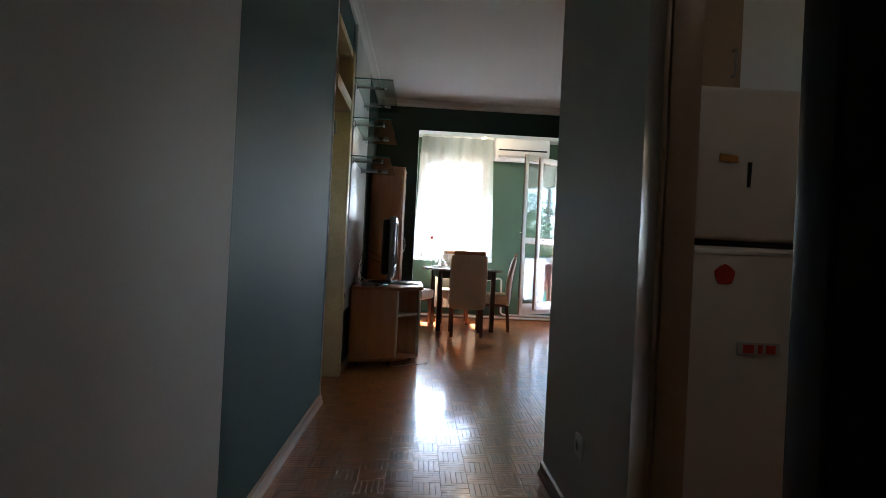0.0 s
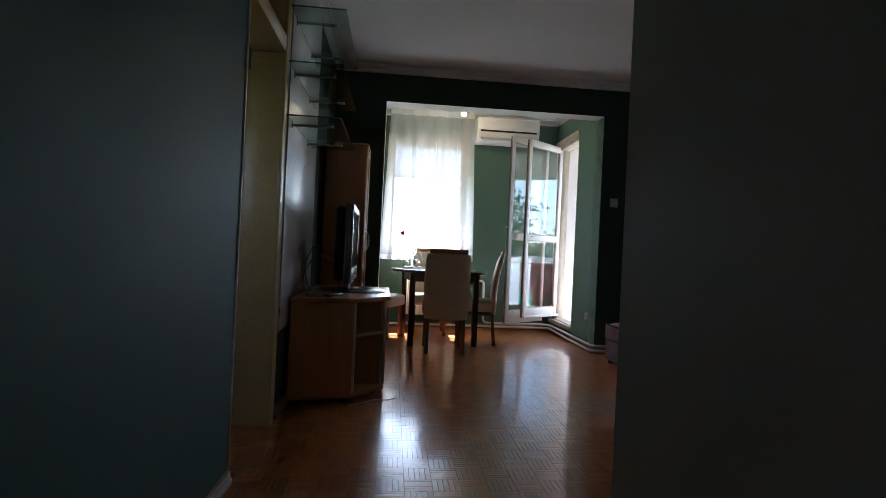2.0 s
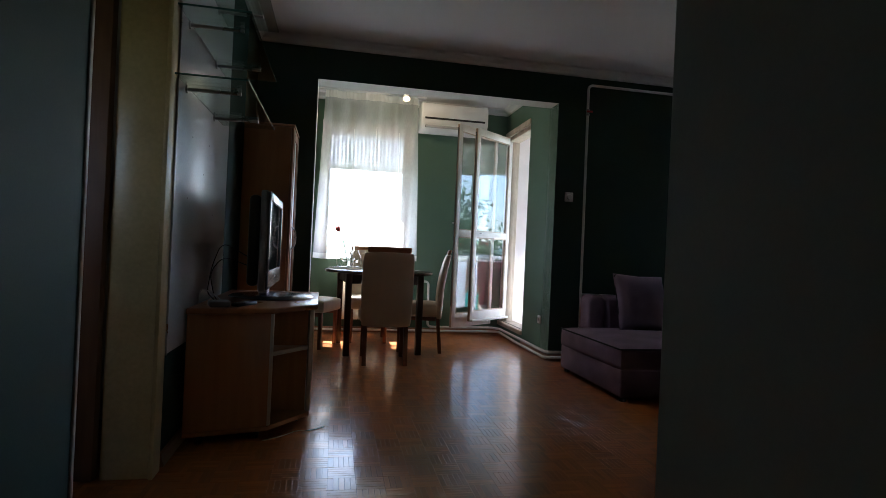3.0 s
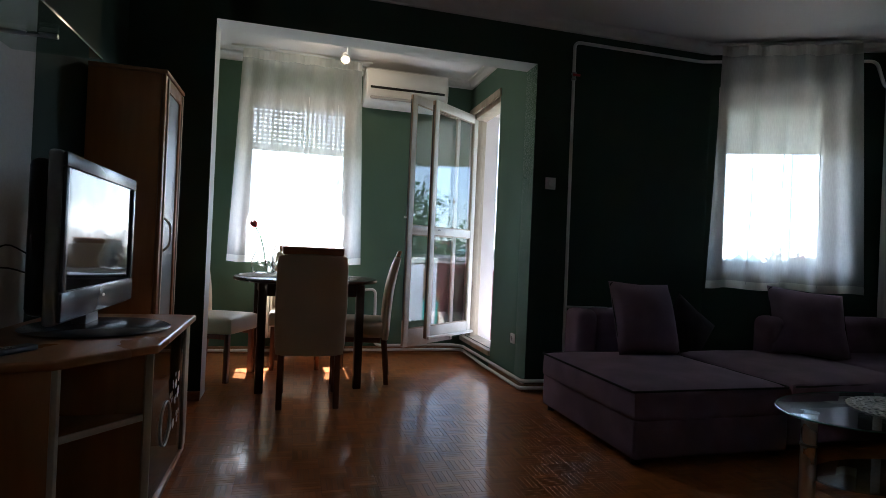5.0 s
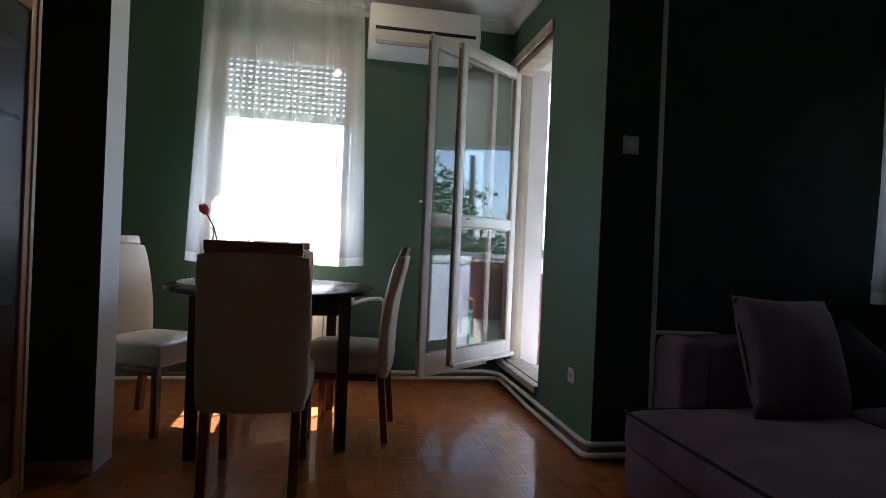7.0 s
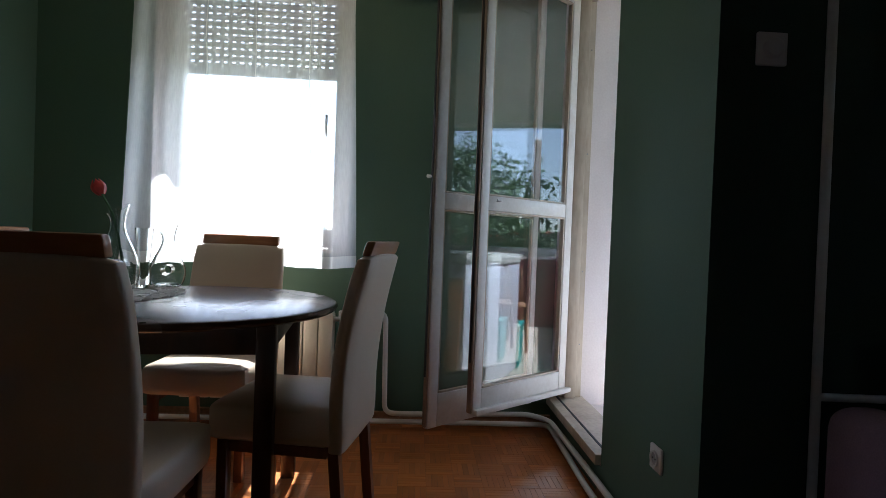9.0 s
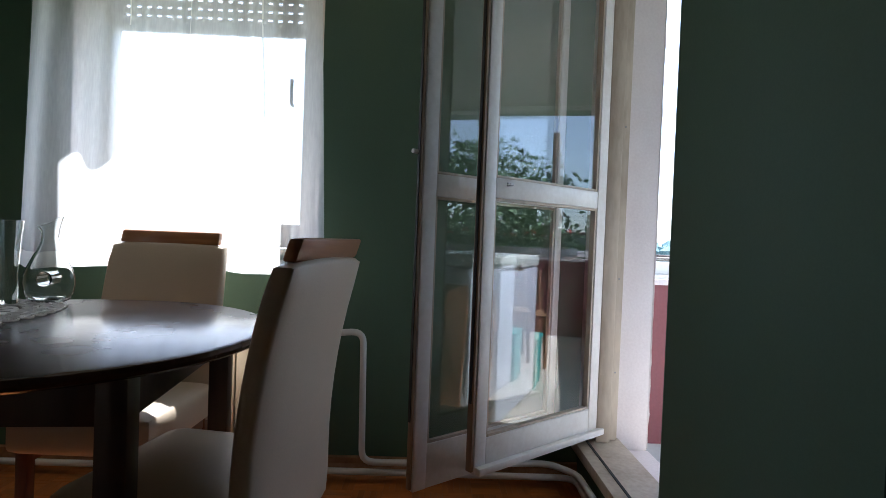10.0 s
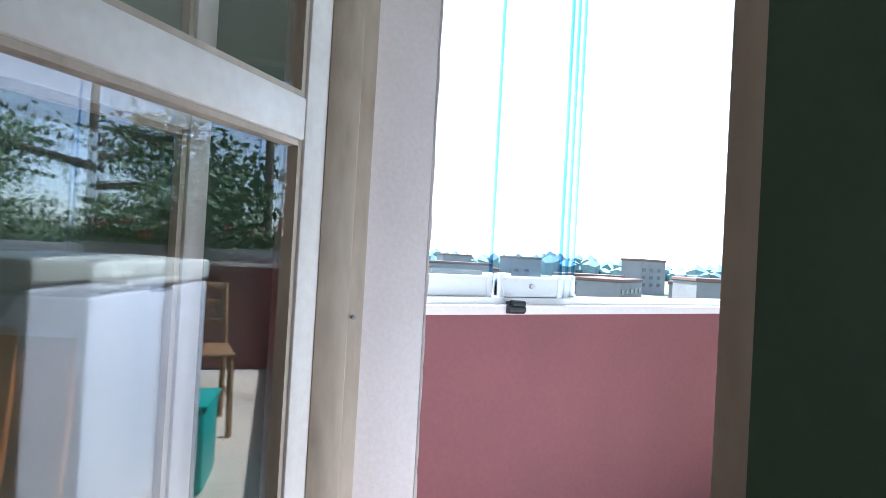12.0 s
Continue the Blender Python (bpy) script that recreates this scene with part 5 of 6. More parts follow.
# ---- living room: sofa side ----


def cushion(name, m, s, th, mat, label, seed):
    bm = bmesh.new()
    n = 14
    grid = {}
    for side in (1, -1):
        for i in range(n + 1):
            for j in range(n + 1):
                u, v = 2 * i / n - 1, 2 * j / n - 1
                rim = i in (0, n) or j in (0, n)
                if rim and side == -1:
                    continue
                puff = ((1 - u * u) * (1 - v * v)) ** 0.45 * th / 2
                pull = 1 - 0.05 * (1 - abs(u) * abs(v))
                wr = 0.007 * noise.noise((u * 3 + seed, v * 3, side * 2)) * (0 if rim else 1)
                grid[(side, i, j)] = bm.verts.new((u * s / 2 * pull, side * puff + wr, v * s / 2 * pull + s / 2))
    for side in (1, -1):
        for i in range(n):
            for j in range(n):
                q = [grid.get((side, a, b)) or grid[(1, a, b)] for a, b in ((i, j), (i + 1, j), (i + 1, j + 1), (i, j + 1))]
                bm.faces.new(q if side == -1 else q[::-1])
    t = thing(name, m, label, "cushion")
    part("cover", bm, mat, t, smooth=180)
    k = s / 2 * 0.955
    rim = [(-k, 0, s / 2 - k), (k, 0, s / 2 - k), (k, 0, s / 2 + k), (-k, 0, s / 2 + k), (-k, 0, s / 2 - k + 0.001)]
    part("piping", tube(rim, 0.005, 8, None, 0.03), PIPING, t, "dark piping")
    return t


def sofa():
    t = thing("sofa", pose(0, 0, 0), "purple-grey velour corner sofa with dark piping", "sofa")
    z = 0.385
    # chaise part, straight against the wall
    part("chaise_base", box(2.915, 3.87, 5.615, 6.655, 0.03, 0.235, 0.02, 3), SOFA, t)
    part("back_base", box(3.12, 3.98, 6.66, 6.95, 0.03, 0.235, 0.02, 3), SOFA, t)
    part("chaise_cushion", shift(padded(0.99, 1.06, 0.17, 0.015, 0.04, 12, 0.004, 1), Matrix.Translation((3.395, 6.13, 0.3))), SOFA, t, "broad flat seat cushion with dark piping")
    o = [(2.897, 5.61), (3.873, 5.61), (3.873, 6.65), (2.897, 6.65)]
    part("piping", tube([(x, y, z - 0.012) for x, y in o + o[:1]], 0.006, 8, None, 0.04), PIPING, t, "dark piping")
    part("chaise_back", box(3.365, 3.98, 6.72, 6.95, 0.24, 0.66, 0.05, 4), SOFA, t, "low backrest")
    part("chaise_arm", box(3.2, 3.36, 6.7, 6.95, 0.24, 0.66, 0.06, 4), SOFA, t, "rounded arm")
    # second part along the slanting wall
    m = Matrix.Translation((3.93, 5.66, 0))
    part("seat_base", shift(box(0.0, 1.9, 0.02, 0.95, 0.03, 0.235, 0.02, 3), m), SOFA, t)
    part("seat_cushion", shift(shift(padded(0.95, 0.98, 0.165, 0.02, 0.045, 12, 0.004, 2), Matrix.Translation((0.475, 0.48, 0.31))), m), SOFA, t, "seat cushion with dark piping")
    part("seat_cushion", shift(shift(padded(0.95, 0.98, 0.165, 0.02, 0.045, 12, 0.004, 3), Matrix.Translation((1.43, 0.48, 0.31))), m), SOFA, t, "seat cushion with dark piping")
    part("piping", shift(tube([(0.02, -0.01, z - 0.02), (1.9, -0.01, z - 0.02)], 0.006, 8), m), PIPING, t, "dark piping")
    part("seat_back", shift(box(0.62, 1.9, 0.72, 0.93, 0.24, 0.66, 0.06, 4), m), SOFA, t, "low backrest")
    for x, y in ((2.96, 5.66), (3.82, 5.66), (2.96, 6.6), (3.82, 6.88), (5.7, 5.75), (5.7, 6.5)):
        part("foot", tube([(x, y, 0), (x, y, 0.032)], 0.025, 12), BLACKPLASTIC, t)
    return t


sofa()
cushion("sofa_cushion", pose(3.61, 6.46, 0.385, -20, 2, 4), 0.51, 0.22, SOFA, "purple-grey velour cushion leaning on the sofa back", 3)
cushion("sofa_cushion", pose(4.78, 6.28, 0.395, -28, 6, -24), 0.52, 0.2, SOFA, "large purple-grey velour cushion leaning on the sofa back", 8)
cushion("sofa_cushion", pose(3.92, 6.60, 0.39, -16, 38, -6), 0.38, 0.14, DARKCUSHION, "dark plum cushion tipped on its corner", 5)


def coffee_table():
    t = thing("coffee_table", pose(3.70, 4.98, 0), "oval smoky glass coffee table on steel legs", "coffee table")
    top = lathe([(0, 0.43), (0.5, 0.43), (0.505, 0.435), (0.5, 0.44), (0, 0.44)], 56, squash=0.62)
    part("glass_top", top, TABLEGLASS, t, "smoky oval glass top")
    rim = tube([(0.504 * math.cos(a), 0.62 * 0.504 * math.sin(a), 0.435) for a in [2 * math.pi * k / 56 for k in range(57)]], 0.0035, 6)
    part("polished_edge", rim, SHELFEDGE, t, "green polished glass edge")
    for x, y in ((-0.36, 0.06), (0.3, 0.13), (0.3, -0.13)):
        leg = part("leg", tube([(x, y, 0), (x, y, 0.425)], 0.03, 18), CHROME, t, "brushed steel tube leg")
        part("collar", tube([(x, y, 0.29), (x, y, 0.3)], 0.032, 18), DULLMETAL, leg)
        part("cap", tube([(x, y, 0.425), (x, y, 0.43)], 0.035, 18), CHROME, leg)
    part("lower_shelf", lathe([(0, 0.16), (0.36, 0.16), (0.36, 0.168), (0, 0.168)], 40, squash=0.5), TABLEGLASS, t)
    return t


coffee_table()
doily("doily", pose(3.80, 4.96, 0.441), 0.24, "white crochet doily on the glass coffee table", squash=0.85)

# ---- kitchen ----


def fridge():
    t = thing("fridge", pose(1.60, 2.05, 0), "white two-door fridge with magnets, in the dim kitchen", "fridge")
    w, d, h = 0.54, 0.6, 1.57
    part("body", box(0, w, 0.06, d, 0.03, h, 0.012), FRIDGE, t)
    up = part("freezer_door", box(0, w, 0, 0.056, 1.08, h, 0.014, 3), FRIDGE, t)
    lo = part("fridge_door", box(0, w, 0, 0.056, 0.06, 1.06, 0.014, 3), FRIDGE, t)
    part("gap", box(0.01, w - 0.01, 0.012, 0.06, 1.061, 1.079), BLACKPLASTIC, t, "dark gap between the doors")
    part("grip", box(0.06, w - 0.06, -0.004, 0.002, 1.035, 1.051, 0.002), PLASTIC, lo, "recessed grip")
    part("badge", box(w - 0.13, w - 0.07, -0.003, 0.0005, 1.5, 1.512), CHROME, up, "plain badge")
    for x in (0.05, w - 0.05):
        part("foot", tube([(x, 0.1, 0), (x, 0.1, 0.03)], 0.02), BLACKPLASTIC, t)
    return t


fridge()


def magnet(x, z, pts, mat, label):
    t = thing("fridge_magnet", pose(1.60 + x, 2.05, z), label, "magnet", "magnets on the fridge")
    bm = shift(prism(pts, 0, 0.006, 0.001), Matrix.Rotation(radians(90), 4, "X") @ Matrix.Translation((0, 0, 0.001)))
    part("body", bm, mat, t)
    return t


round_pts = [(0.032 * (1 + 0.08 * math.sin(5 * a)) * math.cos(a), 0.032 * (1 + 0.08 * math.sin(5 * a)) * math.sin(a)) for a in [2 * math.pi * k / 20 for k in range(20)]]
magnet(0.16, 0.97, round_pts, MAGRED, "round red fridge magnet")
magnet(0.155, 1.34, [(-0.03, -0.01), (0.032, -0.014), (0.03, 0.008), (-0.028, 0.013)], MAGYEL, "orange strip fridge magnet")
magnet(0.225, 1.29, [(-0.006, -0.04), (0.004, -0.04), (0.007, 0.04), (-0.005, 0.04)], BLACKPLASTIC, "thin dark fridge magnet")
magnet(0.42, 1.33, [(-0.02, -0.008), (0.022, -0.008), (0.0, 0.014)], BLACKPLASTIC, "small dark fridge magnet")
strip_magnet = magnet(0.28, 0.74, [(-0.07, -0.02), (0.07, -0.02), (0.07, 0.02), (-0.07, 0.02)], GREYPLASTIC, "grey strip fridge magnet with red marks")
for mx, mw in ((-0.034, 0.018), (0.004, 0.008), (0.038, 0.016)):
    part("red_mark", box(mx - mw, mx + mw, -0.0085, -0.0072, -0.015, 0.013, 0.0005), MAGRED, strip_magnet, "red painted mark")
magnet(0.415, 0.93, [(-0.02, -0.03), (0.016, -0.034), (0.02, 0.028), (-0.012, 0.032)], MAGRED, "dark red fridge magnet")



def worktop():
    t = thing("kitchen_counter", pose(2.2, 2.15, 0), "plain kitchen counter beside the fridge", "counter")
    part("carcass", box(0, 1.6, 0.03, 0.59, 0.1, 0.86, 0.003), BEECH, t)
    part("top", box(0, 1.6, 0.0, 0.595, 0.862, 0.9, 0.005), CONCRETE, t)
    part("plinth", box(0, 1.6, 0.08, 0.58, 0, 0.099), BEECH, t)
    for k in range(3):
        d = part("door", box(0.01 + k * 0.53, 0.52 + k * 0.53, 0.01, 0.029, 0.11, 0.85, 0.003), BEECH, t)
        part("handle", tube([(0.4 + k * 0.53, 0.01, 0.78), (0.4 + k * 0.53, -0.02, 0.78), (0.5 + k * 0.53, -0.02, 0.78), (0.5 + k * 0.53, 0.01, 0.78)], 0.005, 8, None, 0.01), CHROME, d)


worktop()


def wall_cupboard():
    t = thing("wall_cupboard", pose(1.48, 2.45, 1.66), "brown laminate cupboard on the kitchen wall above the fridge", "cupboard")
    part("carcass", box(0, 0.54, 0.02, 0.298, 0, 1.0, 0.003), CASING, t)
    d = part("door", box(0.003, 0.537, 0, 0.018, 0.003, 0.997, 0.004), CASING, t)
    part("handle", tube([(0.5, 0, 0.08), (0.5, -0.025, 0.08), (0.5, -0.025, 0.18), (0.5, 0, 0.18)], 0.005, 8, None, 0.01), DULLMETAL, d)


wall_cupboard()
window_unit("window_3", Matrix.Translation((3.9, 2.65, 1.5)) @ Matrix.Rotation(radians(-90), 4, "Z"), 0.45, 0.7, 0.4, "white kitchen window")


def kitchen_lamp():
    t = thing("ceiling_lamp", pose(2.2, 0.9, CEIL), "round lit kitchen ceiling lamp", "lamp")
    part("base", lathe([(0, -0.03), (0.12, -0.03), (0.12, -0.0005), (0, -0.0005)], 24), PLASTIC, t)
    part("globe", lathe([(0, -0.12), (0.06, -0.11), (0.1, -0.075), (0.11, -0.0305), (0, -0.0305)], 24), GLOBE, t, "dimly lit opal globe")


kitchen_lamp()
lamp("ceiling_lamp_light", "POINT", pose(2.2, 0.9, CEIL - 0.25), 0.025, (1.0, 0.72, 0.45), size=0.08)

# ---- balcony ----
BX1, PY = 6.8, 9.13
slab("balcony_floor", [(3.25, 7.0), (7.0, 5.9), (7.0, PY + 0.2), (3.25, PY + 0.2)], -0.25, -0.012, CONCRETE, "concrete balcony slab", "floor")
slab("balcony_ceiling", [(3.28, YA + 0.25), (4.62, YA + 0.25), (7.6, 6.75), (7.6, PY + 0.2), (3.28, PY + 0.2)], 2.62, 2.8, CONCRETE, "grey painted balcony ceiling", "ceiling")


def parapet(name, p0, p1, h, label):
    wall(name, p0, p1, 0.14, -0.01, h - 0.14, [RED, FACADE, RED], label, category="parapet")
    u = (Vector(p1) - Vector(p0)).normalized()
    n = Vector((-u.y, u.x))
    a, b = Vector(p0) - n * 0.012, Vector(p1) - n * 0.012
    pts = [tuple(a), tuple(b), tuple(b + n * 0.17), tuple(a + n * 0.17)]
    slab(name + "_band", pts, h - 0.139, h - 0.03, RED, "red painted upper band of the parapet", "parapet")
    a, b = Vector(p0) - n * 0.02, Vector(p1) - n * 0.02
    pts = [tuple(a), tuple(b), tuple(b + n * 0.2), tuple(a + n * 0.2)]
    slab(name + "_sill", pts, h - 0.029, h, REVEAL, "chipped white parapet sill", "sill")


parapet("parapet_front", (3.0, PY), (BX1, PY), 0.857, "brick-red painted balcony parapet")
parapet("parapet_end", (BX1, PY), (BX1, 5.95), 0.857, "brick-red painted parapet at the balcony's end")


def glass_panel(m, w, label, stacked=False):
    """A frameless sliding balcony pane with its lower profile and clamps."""
    t = thing("balcony_glass_panel", m, label, "glass panel", "sliding balcony panes")
    p = part("pane", box(0.004, w - 0.004, -0.005, 0.005, 0.09, 1.66), BLUEPANE, t)
    p.visible_shadow = False
    e = box(w - 0.004, w + 0.003, -0.006, 0.005, 0.09, 1.66)
    if not stacked:
        box(0, 0.004, -0.005, 0.005, 0.09, 1.66, bm=e)
    part("pane_edge", e, PANEEDGE, t, "blue-green polished edge", None)
    part("lower_profile", box(0, w, -0.014, 0.014, 0.022, 0.089, 0.006), ALU, t, "white aluminium profile")
    part("upper_profile", box(0, w, -0.014, 0.014, 1.661, 1.71, 0.006), ALU, t)
    for x in (0.012, w - 0.012):
        part("end_cap", box(x - 0.012, x + 0.012, -0.018, 0.018, 0.012, 0.1, 0.005), ALU, t)
    part("lock_pin", tube([(w * 0.5, -0.014, 0.06), (w * 0.5, -0.024, 0.06)], 0.009, 12), CHROME, t, "round lock pin")
    return t


for right, w, back in ((3.14, 0.62, 0.07), (3.79, 0.645, 0.07), (4.07, 0.275, 0.045), (4.13, 0.3, 0.078), (4.19, 0.32, 0.11)):
    glass_panel(pose(right - w, PY + back, 0.857), w, "frameless sliding glass pane on the parapet" if back == 0.07 else "frameless glass pane slid into a stack", back != 0.07)
strip("glass_track_low", (BX1, PY + 0.02), (2.9, PY + 0.02), [(0, 0.857), (0.1, 0.857), (0.1, 0.878), (0, 0.878)], ALU, "white lower glazing track", "track")
strip("glass_track_high", (BX1, PY + 0.02), (2.9, PY + 0.02), [(0, 2.58), (0.1, 2.58), (0.1, 2.619), (0, 2.619)], ALU, "white upper glazing track", "track")
for j in range(4):
    glass_panel(pose(BX1 + 0.07, PY - 0.05 - j * 0.66, 0.857, 0, 0, -90), 0.655, "frameless sliding glass pane at the balcony's end")


def sill_latch():
    t = thing("sill_latch", pose(3.83, PY + 0.0, 0.858), "black track latch on the parapet sill", "latch")
    part("body", box(-0.025, 0.025, -0.02, 0.0, 0.0, 0.012, 0.004), BLACKPLASTIC, t)
    part("knob", tube([(-0.035, -0.026, -0.012), (0.03, -0.026, -0.014)], 0.014, 12), BLACKPLASTIC, t)
    part("knob", tube([(-0.02, -0.026, 0.006), (0.03, -0.026, 0.004)], 0.012, 12), BLACKPLASTIC, t)


sill_latch()


def chest_freezer():
    t = thing("chest_freezer", pose(3.53, 8.17, -0.004, 0, 0, 12), "white chest freezer standing on the balcony", "freezer")
    w, d = 0.82, 0.56
    part("cabinet", box(0, w, -d, 0, 0.02, 0.86, 0.008, 3), FREEZER, t)
    lid = part("lid", box(-0.004, w + 0.004, -d - 0.004, 0.006, 0.87, 0.945, 0.012, 3), FREEZERLID, t, "pale greenish lid")
    part("seal", box(0.004, w - 0.004, -d + 0.004, -0.004, 0.859, 0.871), GREYPLASTIC, t, "grey lid seal")
    part("grip", box(w * 0.4, w * 0.6, 0.006, 0.02, 0.875, 0.892, 0.004), FREEZERLID, lid)
    for px in (0.05, w - 0.05):
        for py in (-d + 0.05, -0.05):
            part("foot", tube([(px, py, 0), (px, py, 0.021)], 0.02, 10), BLACKPLASTIC, t)


FREEZER = surface("white_freezer_enamel", (0.6, 0.64, 0.7), 0.35, 0.03, 3, 60, 0.0)
FREEZERLID = surface("pale_greenish_plastic", (0.58, 0.61, 0.55), 0.4, 0.04, 3, 60, 0.01)
chest_freezer()


def leaning_board():
    t = thing("wooden_board", pose(3.49, 8.03, -0.004, 0, 6, 12), "orange-brown board leaning on the freezer", "board")
    part("panel", box(-0.012, 0.004, -0.3, 0.1, 0.0, 0.78, 0.003), OLDWOOD, t)
    part("edge", box(-0.0125, 0.0045, 0.1002, 0.106, 0.0, 0.78, 0.001), BEECH, t)


leaning_board()


def balcony_chair():
    t = thing("wooden_chair", pose(5.25, 8.2, -0.004, 0, 0, 80), "small weathered wooden folding chair on the balcony", "chair")
    for sx in (-1, 1):
        part("back_leg", tube([(sx * 0.17, -0.2, 0), (sx * 0.17, -0.17, 0.42), (sx * 0.165, -0.23, 0.78)], 0.016, 8), OLDWOOD, t)
        part("front_leg", tube([(sx * 0.18, 0.18, 0), (sx * 0.17, 0.16, 0.42)], 0.016, 8), OLDWOOD, t)
        part("side_bar", tube([(sx * 0.172, -0.185, 0.2), (sx * 0.175, 0.17, 0.2)], 0.01, 8), OLDWOOD, t)
    for kk in range(5):
        part("seat_slat", box(-0.19, 0.19, -0.17 + kk * 0.075, -0.105 + kk * 0.075, 0.42, 0.438, 0.004), OLDWOOD, t)
    for z in (0.55, 0.66, 0.76):
        part("back_slat", box(-0.18, 0.18, -0.235, -0.22, z - 0.02, z + 0.02, 0.004), OLDWOOD, t)


balcony_chair()


def crate():
    t = thing("storage_box", pose(4.55, 8.27, -0.004, 0, 0, 5), "turquoise plastic storage box on the balcony floor", "box")
    bm = box(-0.14, 0.14, -0.1, 0.1, 0, 0.34, 0.012)
    part("body", bm, TURQ, t)
    part("rim", box(-0.15, 0.15, -0.11, 0.11, 0.341, 0.36, 0.005), TURQ, t)


crate()



def flower_box():
    t = thing("flower_box", pose(6.84, 7.2, 0.857), "planter with green leaves and red blossoms on the parapet", "planter")
    part("trough", box(-0.02, 0.12, 0, 1.5, 0, 0.11, 0.01), DULLMETAL, t, "grey trough")
    rnd = random.Random(31)
    verts, faces = [], []
    for k in range(900):
        p = Vector((0.05 + rnd.gauss(0, 0.06), rnd.uniform(0, 1.5), 0.12 + abs(rnd.gauss(0, 0.09))))
        q = Euler((rnd.uniform(0, 6.28), rnd.uniform(0, 6.28), rnd.uniform(0, 6.28))).to_matrix()
        b = len(verts)
        verts += [p + q @ Vector(v) * 0.028 for v in ((0, -1, 0), (0.6, 0, 0.2), (0, 1, 0), (-0.6, 0, 0.2))]
        faces += [(b, b + 1, b + 2), (b, b + 2, b + 3)]
    me = bpy.data.meshes.new("foliage")
    me.from_pydata(verts, [], faces)
    me.materials.append(LEAF)
    new("foliage", me).parent = t
    for k in range(9):
        bl = bmesh.new()
        c = (0.03 + rnd.gauss(0, 0.03), 0.1 + k * 0.16 + rnd.uniform(-0.05, 0.05), 0.24 + rnd.uniform(-0.06, 0.06))
        for j in range(6):
            lathe([(0, -0.014), (0.013, -0.004), (0.011, 0.008), (0, 0.012)], 7, bl, (c[0] + rnd.gauss(0, 0.015), c[1] + rnd.gauss(0, 0.018), c[2] + rnd.gauss(0, 0.015)))
        part("blossom", bl, TULIP, t, "red blossom")


flower_box()

# balcony tiles
TILES = tagged(new("balcony_tiles"), "pale wood-look balcony tiles", "floor", kind="structure")
tile_me = {}
for i in range(12):
    for j in range(10):
        cx, cy = 3.3 + 0.15 + i * 0.302, 6.3 + j * 0.302
        if cy + 0.15 > PY or cx + 0.15 > BX1 or cy - 0.15 < YA + 0.27 and cx < 4.7 or cy - 0.15 < 7.38 - 0.467 * (cx - 4.5):
            continue
        if not tile_me:
            bm = box(-0.149, 0.149, -0.149, 0.149, -0.011, -0.004, 0.002, 1)
            me = bpy.data.meshes.new("tile")
            bm.to_mesh(me)
            bm.free()
            me.materials.append(BALCTILE)
            tile_me[0] = me
        o = new("tile", tile_me[0])
        o.parent = TILES
        o.location = (cx, cy, 0)

# ---- outside ----
GROUND = -13.0
gb = bmesh.new()
bmesh.ops.create_grid(gb, x_segments=20, y_segments=20, size=2500)
shift(gb, Matrix.Translation((0, 0, GROUND)))
setting("ground", gb, GRASS, "green ground reaching to the horizon", "ground")


def tree(x, y, h, r, seed, label):
    rnd = random.Random(seed)
    t = thing("tree", pose(x, y, GROUND), label, "tree", "trees beyond the balcony")
    bm = tube([(0, 0, 0), (0.1, 0.05, h * 0.3), (-0.1, 0.1, h * 0.6), (0.05, 0, h * 0.88)], 0.3, 10, None, 0.5, 0.25)
    tips = []
    for k in range(12):
        z = h * rnd.uniform(0.4, 0.82)
        a = rnd.uniform(0, 6.28)
        ln = r * rnd.uniform(0.6, 1.0) * (1.15 - 0.5 * (z / h))
        e = Vector((ln * math.cos(a), ln * math.sin(a), z + ln * rnd.uniform(0.1, 0.5)))
        mid = Vector((e.x * 0.5, e.y * 0.5, z + (e.z - z) * 0.35))
        tube([(0, 0, z), mid, e], 0.09, 6, bm, 0.2, 0.25)
        tips += [mid, e, (mid + e) / 2]
    part("trunk", bm, BARK, t)
    verts, faces = [], []
    for k in range(12000):
        c = rnd.choice(tips)
        p = c + Vector((rnd.gauss(0, 1), rnd.gauss(0, 1), rnd.gauss(0, 0.7))) * r * 0.13
        s = rnd.uniform(0.06, 0.11)
        q = Euler((rnd.uniform(0, 6.28), rnd.uniform(0, 6.28), rnd.uniform(0, 6.28))).to_matrix()
        b = len(verts)
        verts += [p + q @ Vector(v) * s for v in ((0, -1, 0), (0.55, -0.1, 0.12), (0, 1.1, 0), (-0.55, -0.1, 0.12))]
        faces += [(b, b + 1, b + 2), (b, b + 2, b + 3)]
    me = bpy.data.meshes.new("crown")
    me.from_pydata(verts, [], faces)
    me.materials.append(LEAF)
    o = new("crown", me)
    o.parent = t
    return t


tree(12.5, 8.4, 18.6, 3.4, 21, "leafy green tree beyond the balcony")
tree(14.5, 5.0, 19.4, 3.8, 22, "leafy green tree beyond the balcony")
tree(16.0, 1.0, 18.4, 3.4, 23, "leafy green tree beyond the balcony")


